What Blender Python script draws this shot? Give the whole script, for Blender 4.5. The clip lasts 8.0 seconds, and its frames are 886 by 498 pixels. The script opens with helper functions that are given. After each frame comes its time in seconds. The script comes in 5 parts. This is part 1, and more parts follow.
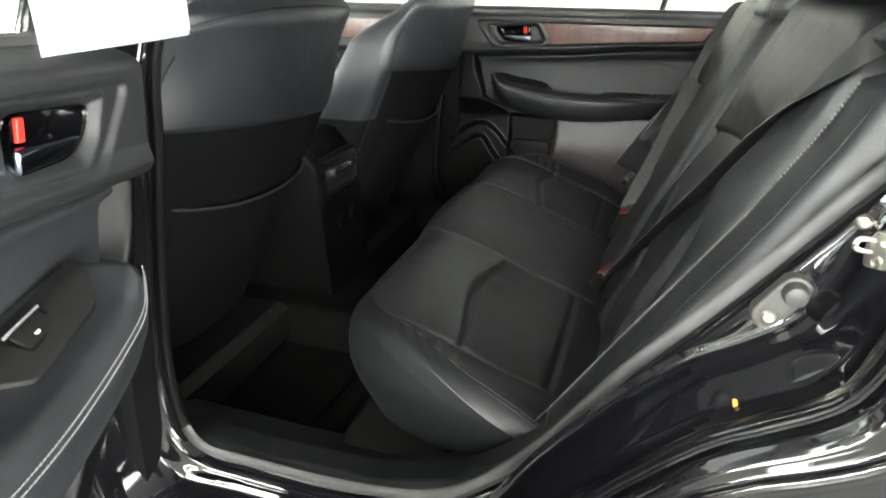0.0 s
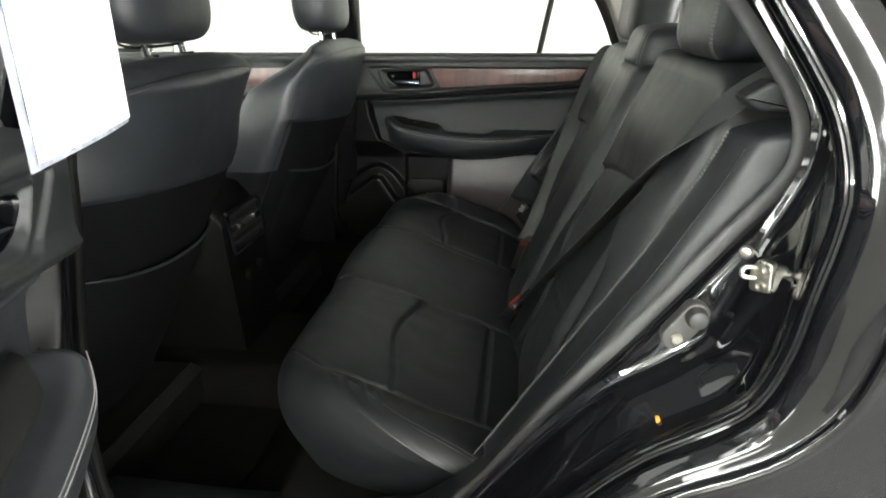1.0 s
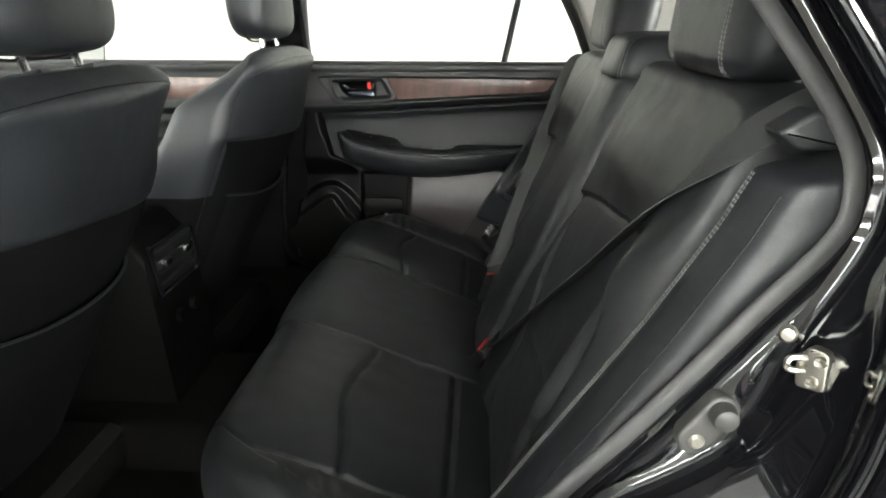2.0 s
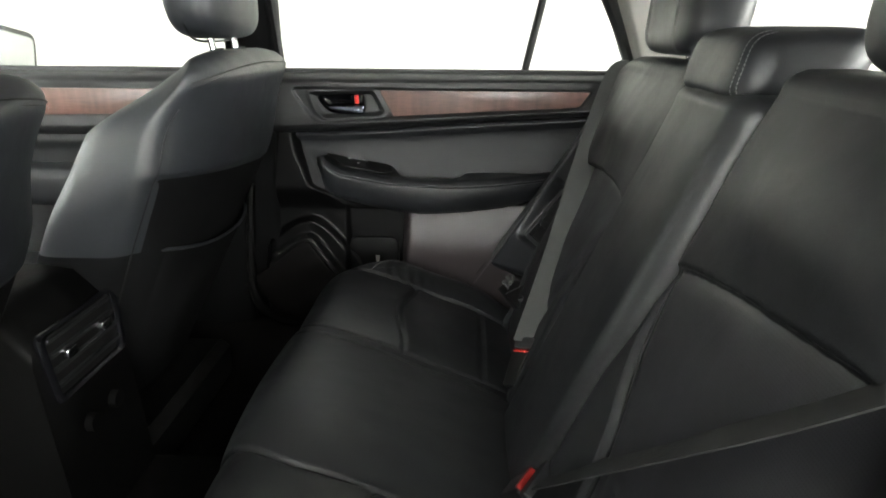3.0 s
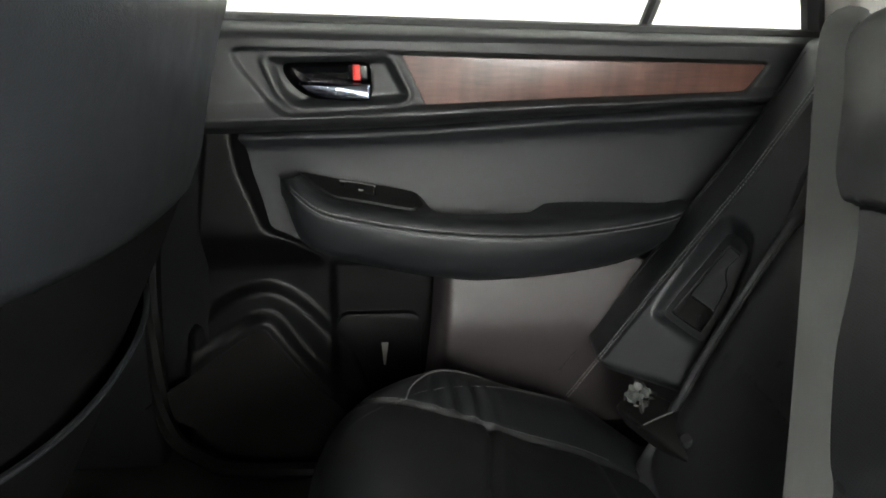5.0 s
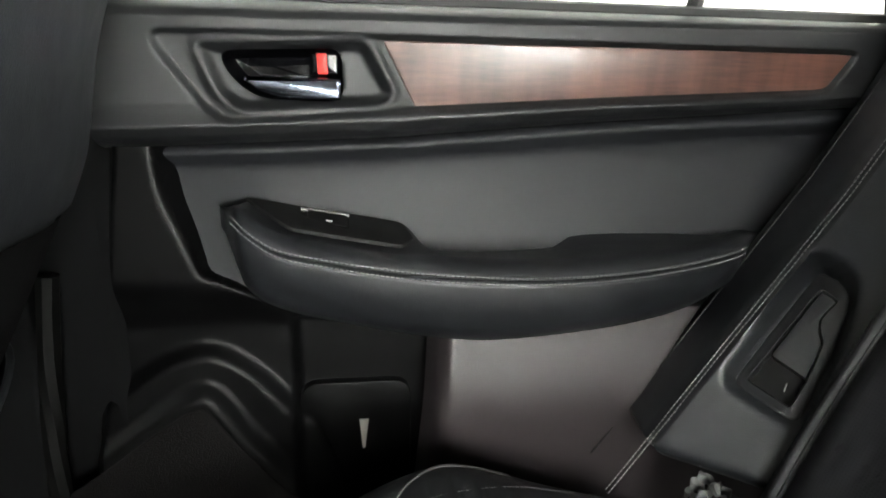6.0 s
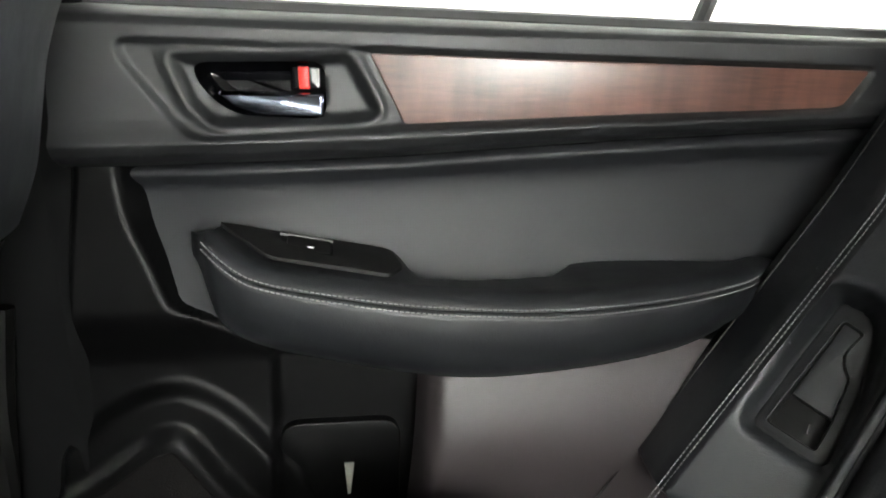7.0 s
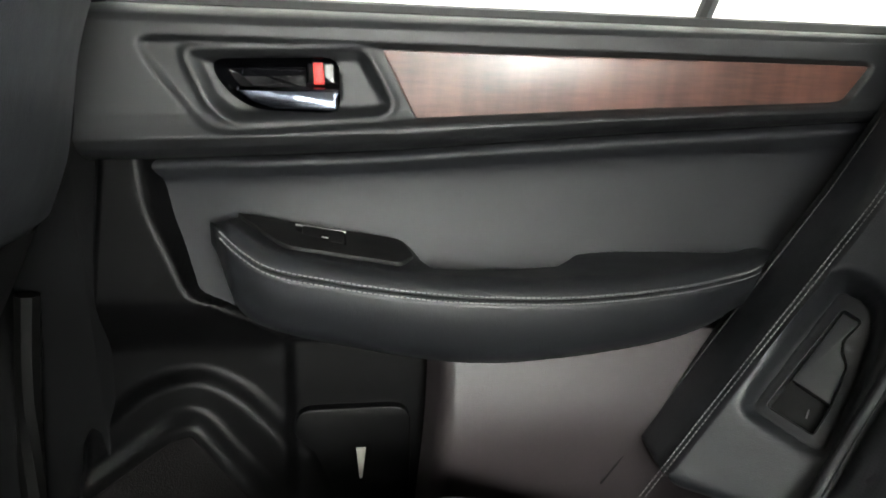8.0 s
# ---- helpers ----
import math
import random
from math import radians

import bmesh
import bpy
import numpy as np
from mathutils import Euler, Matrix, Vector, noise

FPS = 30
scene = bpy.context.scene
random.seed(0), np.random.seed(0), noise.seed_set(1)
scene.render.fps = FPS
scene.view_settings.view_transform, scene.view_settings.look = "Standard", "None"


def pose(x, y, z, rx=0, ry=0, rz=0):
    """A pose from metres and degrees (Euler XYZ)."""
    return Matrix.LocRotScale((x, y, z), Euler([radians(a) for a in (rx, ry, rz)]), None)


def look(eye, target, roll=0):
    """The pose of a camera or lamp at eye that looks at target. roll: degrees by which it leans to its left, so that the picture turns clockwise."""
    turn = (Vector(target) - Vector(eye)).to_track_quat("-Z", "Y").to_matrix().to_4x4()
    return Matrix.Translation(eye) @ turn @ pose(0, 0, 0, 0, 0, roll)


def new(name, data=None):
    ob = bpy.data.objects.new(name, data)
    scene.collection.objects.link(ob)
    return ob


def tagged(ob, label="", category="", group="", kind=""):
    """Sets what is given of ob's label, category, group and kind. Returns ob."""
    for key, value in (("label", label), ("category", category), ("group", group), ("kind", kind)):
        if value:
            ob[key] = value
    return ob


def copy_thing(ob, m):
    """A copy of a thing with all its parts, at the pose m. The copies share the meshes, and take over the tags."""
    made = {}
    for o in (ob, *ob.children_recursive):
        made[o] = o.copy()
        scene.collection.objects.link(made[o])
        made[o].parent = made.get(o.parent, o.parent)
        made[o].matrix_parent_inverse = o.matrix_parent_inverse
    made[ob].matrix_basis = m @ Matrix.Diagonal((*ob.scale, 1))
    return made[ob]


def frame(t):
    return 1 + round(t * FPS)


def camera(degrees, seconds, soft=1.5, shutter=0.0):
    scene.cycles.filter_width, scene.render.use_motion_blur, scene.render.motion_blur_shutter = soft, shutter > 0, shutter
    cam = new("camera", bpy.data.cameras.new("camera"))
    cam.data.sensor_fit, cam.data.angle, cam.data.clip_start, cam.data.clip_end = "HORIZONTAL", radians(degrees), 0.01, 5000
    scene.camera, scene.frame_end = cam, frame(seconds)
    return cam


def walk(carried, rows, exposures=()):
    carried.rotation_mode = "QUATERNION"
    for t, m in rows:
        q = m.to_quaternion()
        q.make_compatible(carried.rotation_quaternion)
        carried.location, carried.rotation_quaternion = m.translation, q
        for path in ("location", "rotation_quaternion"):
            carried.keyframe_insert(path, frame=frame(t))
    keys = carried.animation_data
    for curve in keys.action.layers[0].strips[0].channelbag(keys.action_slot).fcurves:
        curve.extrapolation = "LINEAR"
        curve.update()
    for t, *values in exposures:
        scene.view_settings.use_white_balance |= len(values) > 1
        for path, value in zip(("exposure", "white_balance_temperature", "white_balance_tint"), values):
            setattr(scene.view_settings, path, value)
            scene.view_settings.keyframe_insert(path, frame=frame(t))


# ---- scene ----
cam = camera(67.9, 8.0, 1.9)
EXPOSURES = [(0.0, 0.75), (0.5, 0.16), (1.0, 0.16), (2.5, 0.35), (4.5, 0.47), (5.0, 0.64), (6.5, 1.19), (7.0, 1.19), (8.0, 1.19)]
# path of the camera: seconds, eye, target, roll
PATH = [
    (0, (0.374, -1.328, 1.134), (-0.166, 0.443, 0.378), 0.8),
    (0.5, (0.346, -1.362, 1.161), (0.029, 0.484, 0.459), -0.1),
    (1, (0.334, -1.369, 1.172), (0.111, 0.503, 0.505), -0.2),
    (2.5, (0.306, -1.011, 1.176), (0.217, 0.879, 0.526), 0.2),
    (3, (0.253, -0.803, 1.152), (0.183, 1.092, 0.518), 0.4),
    (3.5, (0.153, -0.582, 1.148), (0.215, 1.307, 0.495), 0.9),
    (4, (0.085, -0.439, 1.139), (0.259, 1.434, 0.458), 1.7),
    (4.5, (0.036, -0.283, 1.119), (0.29, 1.578, 0.432), 2.2),
    (5, (0.004, -0.123, 1.074), (0.25, 1.741, 0.392), 1.9),
    (6.5, (0.025, 0.117, 1.007), (0.341, 2.02, 0.478), 1.7),
    (7, (0.026, 0.125, 1.005), (0.344, 2.033, 0.497), 1.8),
    (7.5, (0.026, 0.118, 1.005), (0.326, 2.025, 0.484), 1.7),
    (8, (0.02, 0.105, 1.002), (0.319, 2.015, 0.491), 1.7),
]
walk(cam, [(t, look(eye, target, roll)) for t, eye, target, roll in PATH], EXPOSURES)

# ---- light: a white showroom with ceiling panels ----
world = bpy.data.worlds.new("world")
scene.world = world
world.use_nodes = True
world.node_tree.nodes["Background"].inputs[0].default_value = (1.0, 0.98, 0.95, 1)
world.node_tree.nodes["Background"].inputs[1].default_value = 0.1
# Strengths: the ceiling lights first, then the unseen panels added to brighten the car.
LAMP, WALL_FILL, KEY_FILL, HIGH_FILL, END_FILL, FRONT_FILL, SIDE_FILL = 6.0, 98.0, 20.0, 220.0, 31.0, 8.0, 36.0


# ---- helpers ----
def T_ID(v):
    return v


XF = [T_ID, False]


def part(name, geo, material, parent=None, label="", smooth=35):
    """One mesh object from (verts, faces), under parent."""
    verts, faces = geo
    verts = [XF[0](v) for v in verts]
    me = bpy.data.meshes.new(name)
    me.from_pydata([tuple(v) for v in verts], [], [tuple(reversed(f)) for f in faces] if XF[1] else faces)
    bm = bmesh.new()
    bm.from_mesh(me)
    bmesh.ops.remove_doubles(bm, verts=bm.verts, dist=1e-6)
    bmesh.ops.delete(bm, geom=[v for v in bm.verts if not v.link_faces], context="VERTS")
    bmesh.ops.recalc_face_normals(bm, faces=bm.faces)
    bm.to_mesh(me)
    bm.free()
    for p in me.polygons:
        p.use_smooth = True
    me.set_sharp_from_angle(angle=radians(smooth))
    me.materials.append(material)
    ob = new(name, me)
    if parent is not None:
        ob.parent = parent
        if parent.parent is None:
            ob.matrix_parent_inverse = parent.matrix_basis.inverted()
    if label:
        ob["label"] = label
    return ob


def thing(name, base, label, category, group="", kind=""):
    e = new(name)
    e.matrix_basis = Matrix.Translation(base)
    e.empty_display_size = 0.05
    return tagged(e, label, category, group, kind)


def lerp(a, b, t):
    return a + (b - a) * t


def sstep(a, b, x):
    t = min(1.0, max(0.0, (x - a) / (b - a)))
    return t * t * (3 - 2 * t)


def interp(pts, x):
    """Smooth height over a list of (x, value), monotone in x."""
    if x <= pts[0][0]:
        return pts[0][1]
    for (x0, v0), (x1, v1) in zip(pts, pts[1:]):
        if x <= x1:
            return lerp(v0, v1, (x - x0) / (x1 - x0))
    return pts[-1][1]


def flow(pts, x):
    """As interp, but rounded at the points."""
    if x <= pts[0][0]:
        return pts[0][1]
    if x >= pts[-1][0]:
        return pts[-1][1]
    k = next(i for i in range(len(pts) - 1) if x <= pts[i + 1][0])

    def slope(i):
        a, b = pts[max(0, i - 1)], pts[min(len(pts) - 1, i + 1)]
        return (b[1] - a[1]) / (b[0] - a[0])
    (x0, v0), (x1, v1) = pts[k], pts[k + 1]
    h = x1 - x0
    t = (x - x0) / h
    return v0 * (2 * t ** 3 - 3 * t * t + 1) + slope(k) * h * (t ** 3 - 2 * t * t + t) + v1 * (3 * t * t - 2 * t ** 3) + slope(k + 1) * h * (t ** 3 - t * t)


def spline(pts, n, closed=False):
    """n points along a Catmull-Rom curve through pts."""
    P = [Vector(p) for p in pts]
    m = len(P)
    segs = m if closed else m - 1
    out = []
    for i in range(n):
        t = i * segs / (n if closed else n - 1)
        k = min(int(t), segs - 1)
        f = t - k
        if closed:
            a, b, c, d = P[(k - 1) % m], P[k % m], P[(k + 1) % m], P[(k + 2) % m]
        else:
            b, c = P[k], P[k + 1]
            a = P[k - 1] if k else b * 2 - c
            d = P[k + 2] if k + 2 < m else c * 2 - b
        out.append(0.5 * (2 * b + (c - a) * f + (2 * a - 5 * b + 4 * c - d) * f * f + (3 * b - 3 * c + d - a) * f ** 3))
    return out


def fillet(pts, r, n=5):
    """A closed outline with each corner rounded to about r."""
    P = [Vector(p) for p in pts]
    out = []
    for i, p in enumerate(P):
        a, b = P[i - 1] - p, P[(i + 1) % len(P)] - p
        ra, rb = min(r, a.length * 0.45), min(r, b.length * 0.45)
        s, e = p + a.normalized() * ra, p + b.normalized() * rb
        for k in range(n + 1):
            t = k / n
            out.append(s * (1 - t) ** 2 + p * 2 * t * (1 - t) + e * t * t)
    return out


def area2(pts):
    return sum(a[0] * b[1] - b[0] * a[1] for a, b in zip(pts, list(pts[1:]) + [pts[0]])) / 2


def inset(pts, d):
    """The outline moved inwards by d."""
    s = 1 if area2(pts) > 0 else -1
    out = []
    n = len(pts)
    for i in range(n):
        a, b, c = Vector(pts[i - 1]), Vector(pts[i]), Vector(pts[(i + 1) % n])
        e1, e2 = (b - a), (c - b)
        n1, n2 = Vector((-e1.y, e1.x)), Vector((-e2.y, e2.x))
        m = n1.normalized() + n2.normalized() if n1.length > 1e-9 and n2.length > 1e-9 else n1 + n2
        if m.length < 1e-6:
            m = n1
        m.normalize()
        out.append(b + m * d * s)
    return out


def ring_points(pts, n):
    """n points spaced evenly round a closed outline, from its first corner."""
    pts = [Vector(p) for p in pts]
    cum = [0.0]
    for a, b in zip(pts, pts[1:] + pts[:1]):
        cum.append(cum[-1] + (b - a).length)
    out, k = [], 0
    for m in range(n):
        d = cum[-1] * m / n
        while k < len(pts) - 1 and cum[k + 1] < d:
            k += 1
        out.append(pts[k].lerp(pts[(k + 1) % len(pts)], (d - cum[k]) / max(1e-9, cum[k + 1] - cum[k])))
    return out


def sheet(fn, nu, nv):
    """An open grid: fn(u, v) with u, v from 0 to 1."""
    verts = [fn(i / nu, j / nv) for j in range(nv + 1) for i in range(nu + 1)]
    w = nu + 1
    faces = [(j * w + i, j * w + i + 1, (j + 1) * w + i + 1, (j + 1) * w + i) for j in range(nv) for i in range(nu)]
    return verts, faces


def loft(rings, caps=True, closed=True):
    n = len(rings[0])
    verts = [Vector(p) for r in rings for p in r]
    faces = []
    for j in range(len(rings) - 1):
        for i in range(n if closed else n - 1):
            k = (i + 1) % n
            faces.append((j * n + i, j * n + k, (j + 1) * n + k, (j + 1) * n + i))
    if caps:
        faces.append(tuple(reversed(range(n))))
        faces.append(tuple((len(rings) - 1) * n + i for i in range(n)))
    return verts, faces


def plate(outline, place, depth, bevel=0.003, back=0.0):
    """A plate with a rounded rim: place(u, v, h) takes the outline into the world, h up from the base."""
    rings = [[place(u, v, back) for u, v in outline]]
    for k in range(4):
        a = k / 3 * math.pi / 2
        ring = inset(outline, bevel * (1 - math.cos(a))) if k else outline
        rings.append([place(u, v, depth - bevel + bevel * math.sin(a)) for u, v in ring])
    return loft(rings)


def frame_ring(outer, inner, place, depth, bevel=0.002):
    """A flat frame between two outlines with equal counts."""
    a, b = inset(outer, bevel), inset(inner, -bevel)
    rings = [[place(u, v, 0) for u, v in outer], [place(u, v, depth - bevel) for u, v in outer], [place(u, v, depth) for u, v in a],
             [place(u, v, depth) for u, v in b], [place(u, v, depth - bevel) for u, v in inner], [place(u, v, 0) for u, v in inner]]
    return loft(rings, caps=False)


def tube(path, r, seg=6, flat=1.0, up=(0, 0, 1)):
    P = [Vector(p) for p in path]
    rings = []
    for i, p in enumerate(P):
        d = (P[min(i + 1, len(P) - 1)] - P[max(i - 1, 0)]).normalized()
        s = d.cross(Vector(up))
        s = s.normalized() if s.length > 1e-4 else d.orthogonal().normalized()
        t = s.cross(d)
        rad = r(i / (len(P) - 1)) if callable(r) else r
        rings.append([p + s * rad * math.cos(2 * math.pi * k / seg) + t * rad * flat * math.sin(2 * math.pi * k / seg) for k in range(seg)])
    return loft(rings)


def dashes(path, length, gap, r):
    """A row of stitches along a path."""
    P = [Vector(p) for p in path]
    cum = [0]
    for a, b in zip(P, P[1:]):
        cum.append(cum[-1] + (b - a).length)

    def at(s):
        for i in range(len(P) - 1):
            if s <= cum[i + 1]:
                return P[i].lerp(P[i + 1], (s - cum[i]) / max(1e-9, cum[i + 1] - cum[i]))
        return P[-1]
    verts, faces = [], []
    s = 0
    while s + length < cum[-1]:
        a, m, b = at(s), at(s + length / 2), at(s + length)
        v, f = tube([a, m, b], r, 5)
        k = len(verts)
        verts += v
        faces += [tuple(i + k for i in q) for q in f]
        s += length + gap
    return verts, faces


def ribbon(path, across, width, thick=0.0014):
    """A flat strap along a path; across gives the way of its width at each point."""
    P = [Vector(p) for p in path]
    A = [Vector(a).normalized() for a in across]
    rings = []
    for i, p in enumerate(P):
        d = (P[min(i + 1, len(P) - 1)] - P[max(i - 1, 0)]).normalized()
        a = A[i]
        n = d.cross(a).normalized() * thick / 2
        h = a * width / 2
        rings.append([p - h - n, p - h * 0.96 - n * 1.3, p + h * 0.96 - n * 1.3, p + h - n, p + h + n, p + h * 0.96 + n * 1.3, p - h * 0.96 + n * 1.3, p - h + n])
    return loft(rings)


def blob(centre, half, e1=0.6, e2=0.6, nu=40, nv=24, shape=None):
    """A superellipsoid, rounded box."""
    def sp(c, e):
        return math.copysign(abs(c) ** e, c)

    def fn(u, v):
        a, b = 2 * math.pi * u, math.pi * (v - 0.5)
        p = Vector((sp(math.cos(b), e1) * sp(math.cos(a), e2), sp(math.cos(b), e1) * sp(math.sin(a), e2), sp(math.sin(b), e1)))
        if shape:
            p = shape(p)
        return Vector(centre) + Vector((p.x * half[0], p.y * half[1], p.z * half[2]))
    return sheet(fn, nu, nv)


def box(lo, hi, b=0.004):
    """A box with bevelled upright and level edges."""
    x0, y0, z0 = lo
    x1, y1, z1 = hi
    o = fillet([(x0, y0), (x1, y0), (x1, y1), (x0, y1)], b, 3)
    i = inset(o, b)
    return loft([[(u, v, z0) for u, v in i], [(u, v, z0 + b) for u, v in o], [(u, v, z1 - b) for u, v in o], [(u, v, z1) for u, v in i]])


def seg_dist(p, a, b):
    ax, ay = a
    dx, dy = b[0] - ax, b[1] - ay
    t = max(0, min(1, ((p[0] - ax) * dx + (p[1] - ay) * dy) / (dx * dx + dy * dy + 1e-12)))
    return math.hypot(p[0] - ax - t * dx, p[1] - ay - t * dy)


def poly_sdf(p, poly):
    """Signed distance to a closed outline, minus inside."""
    d = min(seg_dist(p, a, b) for a, b in zip(poly, poly[1:] + poly[:1]))
    ins = False
    for (x0, y0), (x1, y1) in zip(poly, poly[1:] + poly[:1]):
        if (y0 > p[1]) != (y1 > p[1]) and p[0] < (x1 - x0) * (p[1] - y0) / (y1 - y0) + x0:
            ins = not ins
    return -d if ins else d


def groove(d, w=0.0035, depth=0.004):
    return depth * math.exp(-(d / w) ** 2)


# ---- materials ----
def mat(name, colour, rough, metal=0.0, grain=0.0, grain_scale=600.0, vary=0.12, vary_scale=8.0, rough_vary=0.08, coat=0.0, spec=0.5, sheen=0.0, cells=False, wave=0.0):
    m = bpy.data.materials.new(name)
    m.use_nodes = True
    nt = m.node_tree
    b = nt.nodes["Principled BSDF"]
    b.inputs["Roughness"].default_value = rough
    b.inputs["Metallic"].default_value = metal
    b.inputs["Coat Weight"].default_value = coat
    b.inputs["Coat Roughness"].default_value = 0.03
    b.inputs["Specular IOR Level"].default_value = spec
    b.inputs["Sheen Weight"].default_value = sheen
    b.inputs["Sheen Roughness"].default_value = 0.5
    co = nt.nodes.new("ShaderNodeTexCoord")
    n1 = nt.nodes.new("ShaderNodeTexNoise")
    n1.inputs["Scale"].default_value = vary_scale
    n1.inputs["Detail"].default_value = 6
    nt.links.new(co.outputs["Object"], n1.inputs["Vector"])
    ramp = nt.nodes.new("ShaderNodeValToRGB")
    ramp.color_ramp.elements[0].position, ramp.color_ramp.elements[1].position = 0.3, 0.7
    ramp.color_ramp.elements[0].color = tuple(c * (1 - vary) for c in colour) + (1,)
    ramp.color_ramp.elements[1].color = tuple(c * (1 + vary) for c in colour) + (1,)
    nt.links.new(n1.outputs["Fac"], ramp.inputs["Fac"])
    nt.links.new(ramp.outputs["Color"], b.inputs["Base Color"])
    mr = nt.nodes.new("ShaderNodeMapRange")
    mr.inputs["To Min"].default_value = max(0.01, rough - rough_vary)
    mr.inputs["To Max"].default_value = min(1.0, rough + rough_vary)
    n3 = nt.nodes.new("ShaderNodeTexNoise")
    n3.inputs["Scale"].default_value = vary_scale * 4
    n3.inputs["Detail"].default_value = 4
    nt.links.new(co.outputs["Object"], n3.inputs["Vector"])
    nt.links.new(n3.outputs["Fac"], mr.inputs["Value"])
    nt.links.new(mr.outputs["Result"], b.inputs["Roughness"])
    if grain > 0:
        tex = nt.nodes.new("ShaderNodeTexVoronoi" if cells else "ShaderNodeTexNoise")
        tex.inputs["Scale"].default_value = grain_scale
        nt.links.new(co.outputs["Object"], tex.inputs["Vector"])
        bump = nt.nodes.new("ShaderNodeBump")
        bump.inputs["Strength"].default_value = grain
        bump.inputs["Distance"].default_value = 0.001
        nt.links.new(tex.outputs["Distance" if cells else "Fac"], bump.inputs["Height"])
        last = bump
        if wave > 0:
            n4 = nt.nodes.new("ShaderNodeTexNoise")
            n4.inputs["Scale"].default_value = 22
            n4.inputs["Detail"].default_value = 3
            nt.links.new(co.outputs["Object"], n4.inputs["Vector"])
            b2 = nt.nodes.new("ShaderNodeBump")
            b2.inputs["Strength"].default_value = wave
            b2.inputs["Distance"].default_value = 0.01
            nt.links.new(n4.outputs["Fac"], b2.inputs["Height"])
            nt.links.new(bump.outputs["Normal"], b2.inputs["Normal"])
            last = b2
        nt.links.new(last.outputs["Normal"], b.inputs["Normal"])
    return m


LEATHER = mat("black_leather", (0.0110, 0.0120, 0.0140), 0.45, grain=0.14, grain_scale=900, cells=True, vary=0.15, wave=0.12, rough_vary=0.07)
# LEATHER again; the window's bluish sheen on the front seats is in the colour.
LEATHER_LIT = mat("lit_black_leather", (0.0135, 0.0152, 0.0180), 0.45, grain=0.14, grain_scale=900, cells=True, vary=0.15, wave=0.12, rough_vary=0.07)
LEATHER_SOFT = mat("matt_black_leather", (0.0085, 0.0091, 0.0102), 0.46, spec=0.43, grain=0.16, grain_scale=1100, cells=True, vary=0.15, wave=0.08)
PLASTIC = mat("black_grained_plastic", (0.0112, 0.0117, 0.0128), 0.42, grain=0.3, grain_scale=1400, vary=0.1)
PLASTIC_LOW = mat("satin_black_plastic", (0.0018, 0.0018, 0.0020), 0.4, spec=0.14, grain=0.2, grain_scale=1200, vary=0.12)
# Knit lining, taken near black to hold the shade low in the cabin.
SHADED_LINING = mat("shaded_knit_lining", (0.0032, 0.0033, 0.0036), 0.85, grain=0.6, grain_scale=900, vary=0.2, spec=0.08)
DARK = mat("matt_dark_plastic", (0.005, 0.005, 0.005), 0.55, spec=0.3, grain=0.2, grain_scale=1500)
PIANO = mat("gloss_black_plastic", (0.004, 0.004, 0.005), 0.22, spec=0.35, rough_vary=0.04)
CUP_GLOSS = mat("deep_gloss_black_plastic", (0.002, 0.002, 0.0025), 0.12, spec=0.25, rough_vary=0.03)
PAINT = mat("black_car_paint", (0.004, 0.004, 0.005), 0.1, spec=0.15, coat=1.0, rough_vary=0.02, vary=0.05)
CHROME = mat("chrome", (0.55, 0.56, 0.58), 0.14, metal=1.0, rough_vary=0.04, vary=0.04)
ZINC = mat("zinc_plated_steel", (0.6, 0.58, 0.51), 0.3, metal=1.0, grain=0.15, grain_scale=300, vary=0.12, vary_scale=60)
BUCKLE_RED = mat("dark_red_plastic", (0.28, 0.014, 0.012), 0.4, grain=0.05, grain_scale=900)
RED = mat("red_plastic", (0.75, 0.03, 0.02), 0.4, grain=0.05, grain_scale=900)
CARPET = mat("black_carpet", (0.005, 0.0045, 0.0045), 0.95, grain=1.0, grain_scale=700, vary=0.3, vary_scale=30, spec=0.1)
RUBBER_BLACK = mat("deep_black_plastic", (0.002, 0.002, 0.002), 0.6, spec=0.1)
# Chrome with its dark blue reflection put into the base colour.
SATIN = mat("chrome_dark_reflection", (0.20, 0.225, 0.28), 0.16, metal=1.0, rough_vary=0.05, vary=0.05)
RUBBER = mat("black_rubber_seal", (0.045, 0.045, 0.046), 0.5, grain=0.2, grain_scale=700, vary=0.1)
SEAL_GREY = mat("grey_rubber_seal", (0.034, 0.034, 0.034), 0.6, grain=0.2, grain_scale=700, vary=0.1)
BUMP = mat("dark_grey_rubber", (0.035, 0.035, 0.033), 0.5, grain=0.2, grain_scale=700, vary=0.1)
STRAP = mat("grey_belt_webbing", (0.055, 0.057, 0.055), 0.6, grain=0.4, grain_scale=1500, vary=0.1, spec=0.35)
# Same webbing as STRAP, darkened to hold the shade on the left belt.
STRAP_SHADED = mat("shaded_belt_webbing", (0.028, 0.029, 0.029), 0.6, grain=0.4, grain_scale=1500, vary=0.1, spec=0.35)
TAG = mat("grey_cloth_tag", (0.07, 0.072, 0.072), 0.7, grain=0.5, grain_scale=400, vary=0.5, vary_scale=90)
THREAD_DIM = mat("dark_grey_thread", (0.075, 0.075, 0.075), 0.7, vary=0.1)
THREAD = mat("grey_thread", (0.19, 0.19, 0.19), 0.7, vary=0.1)
PALE_TRIM = mat("pale_grey_cloth_trim", (0.45, 0.44, 0.41), 0.9, grain=0.4, grain_scale=900, vary=0.06, spec=0.2)
HEADLINER = mat("grey_roof_cloth", (0.30, 0.294, 0.28), 0.9, grain=0.4, grain_scale=900, vary=0.06, spec=0.2)
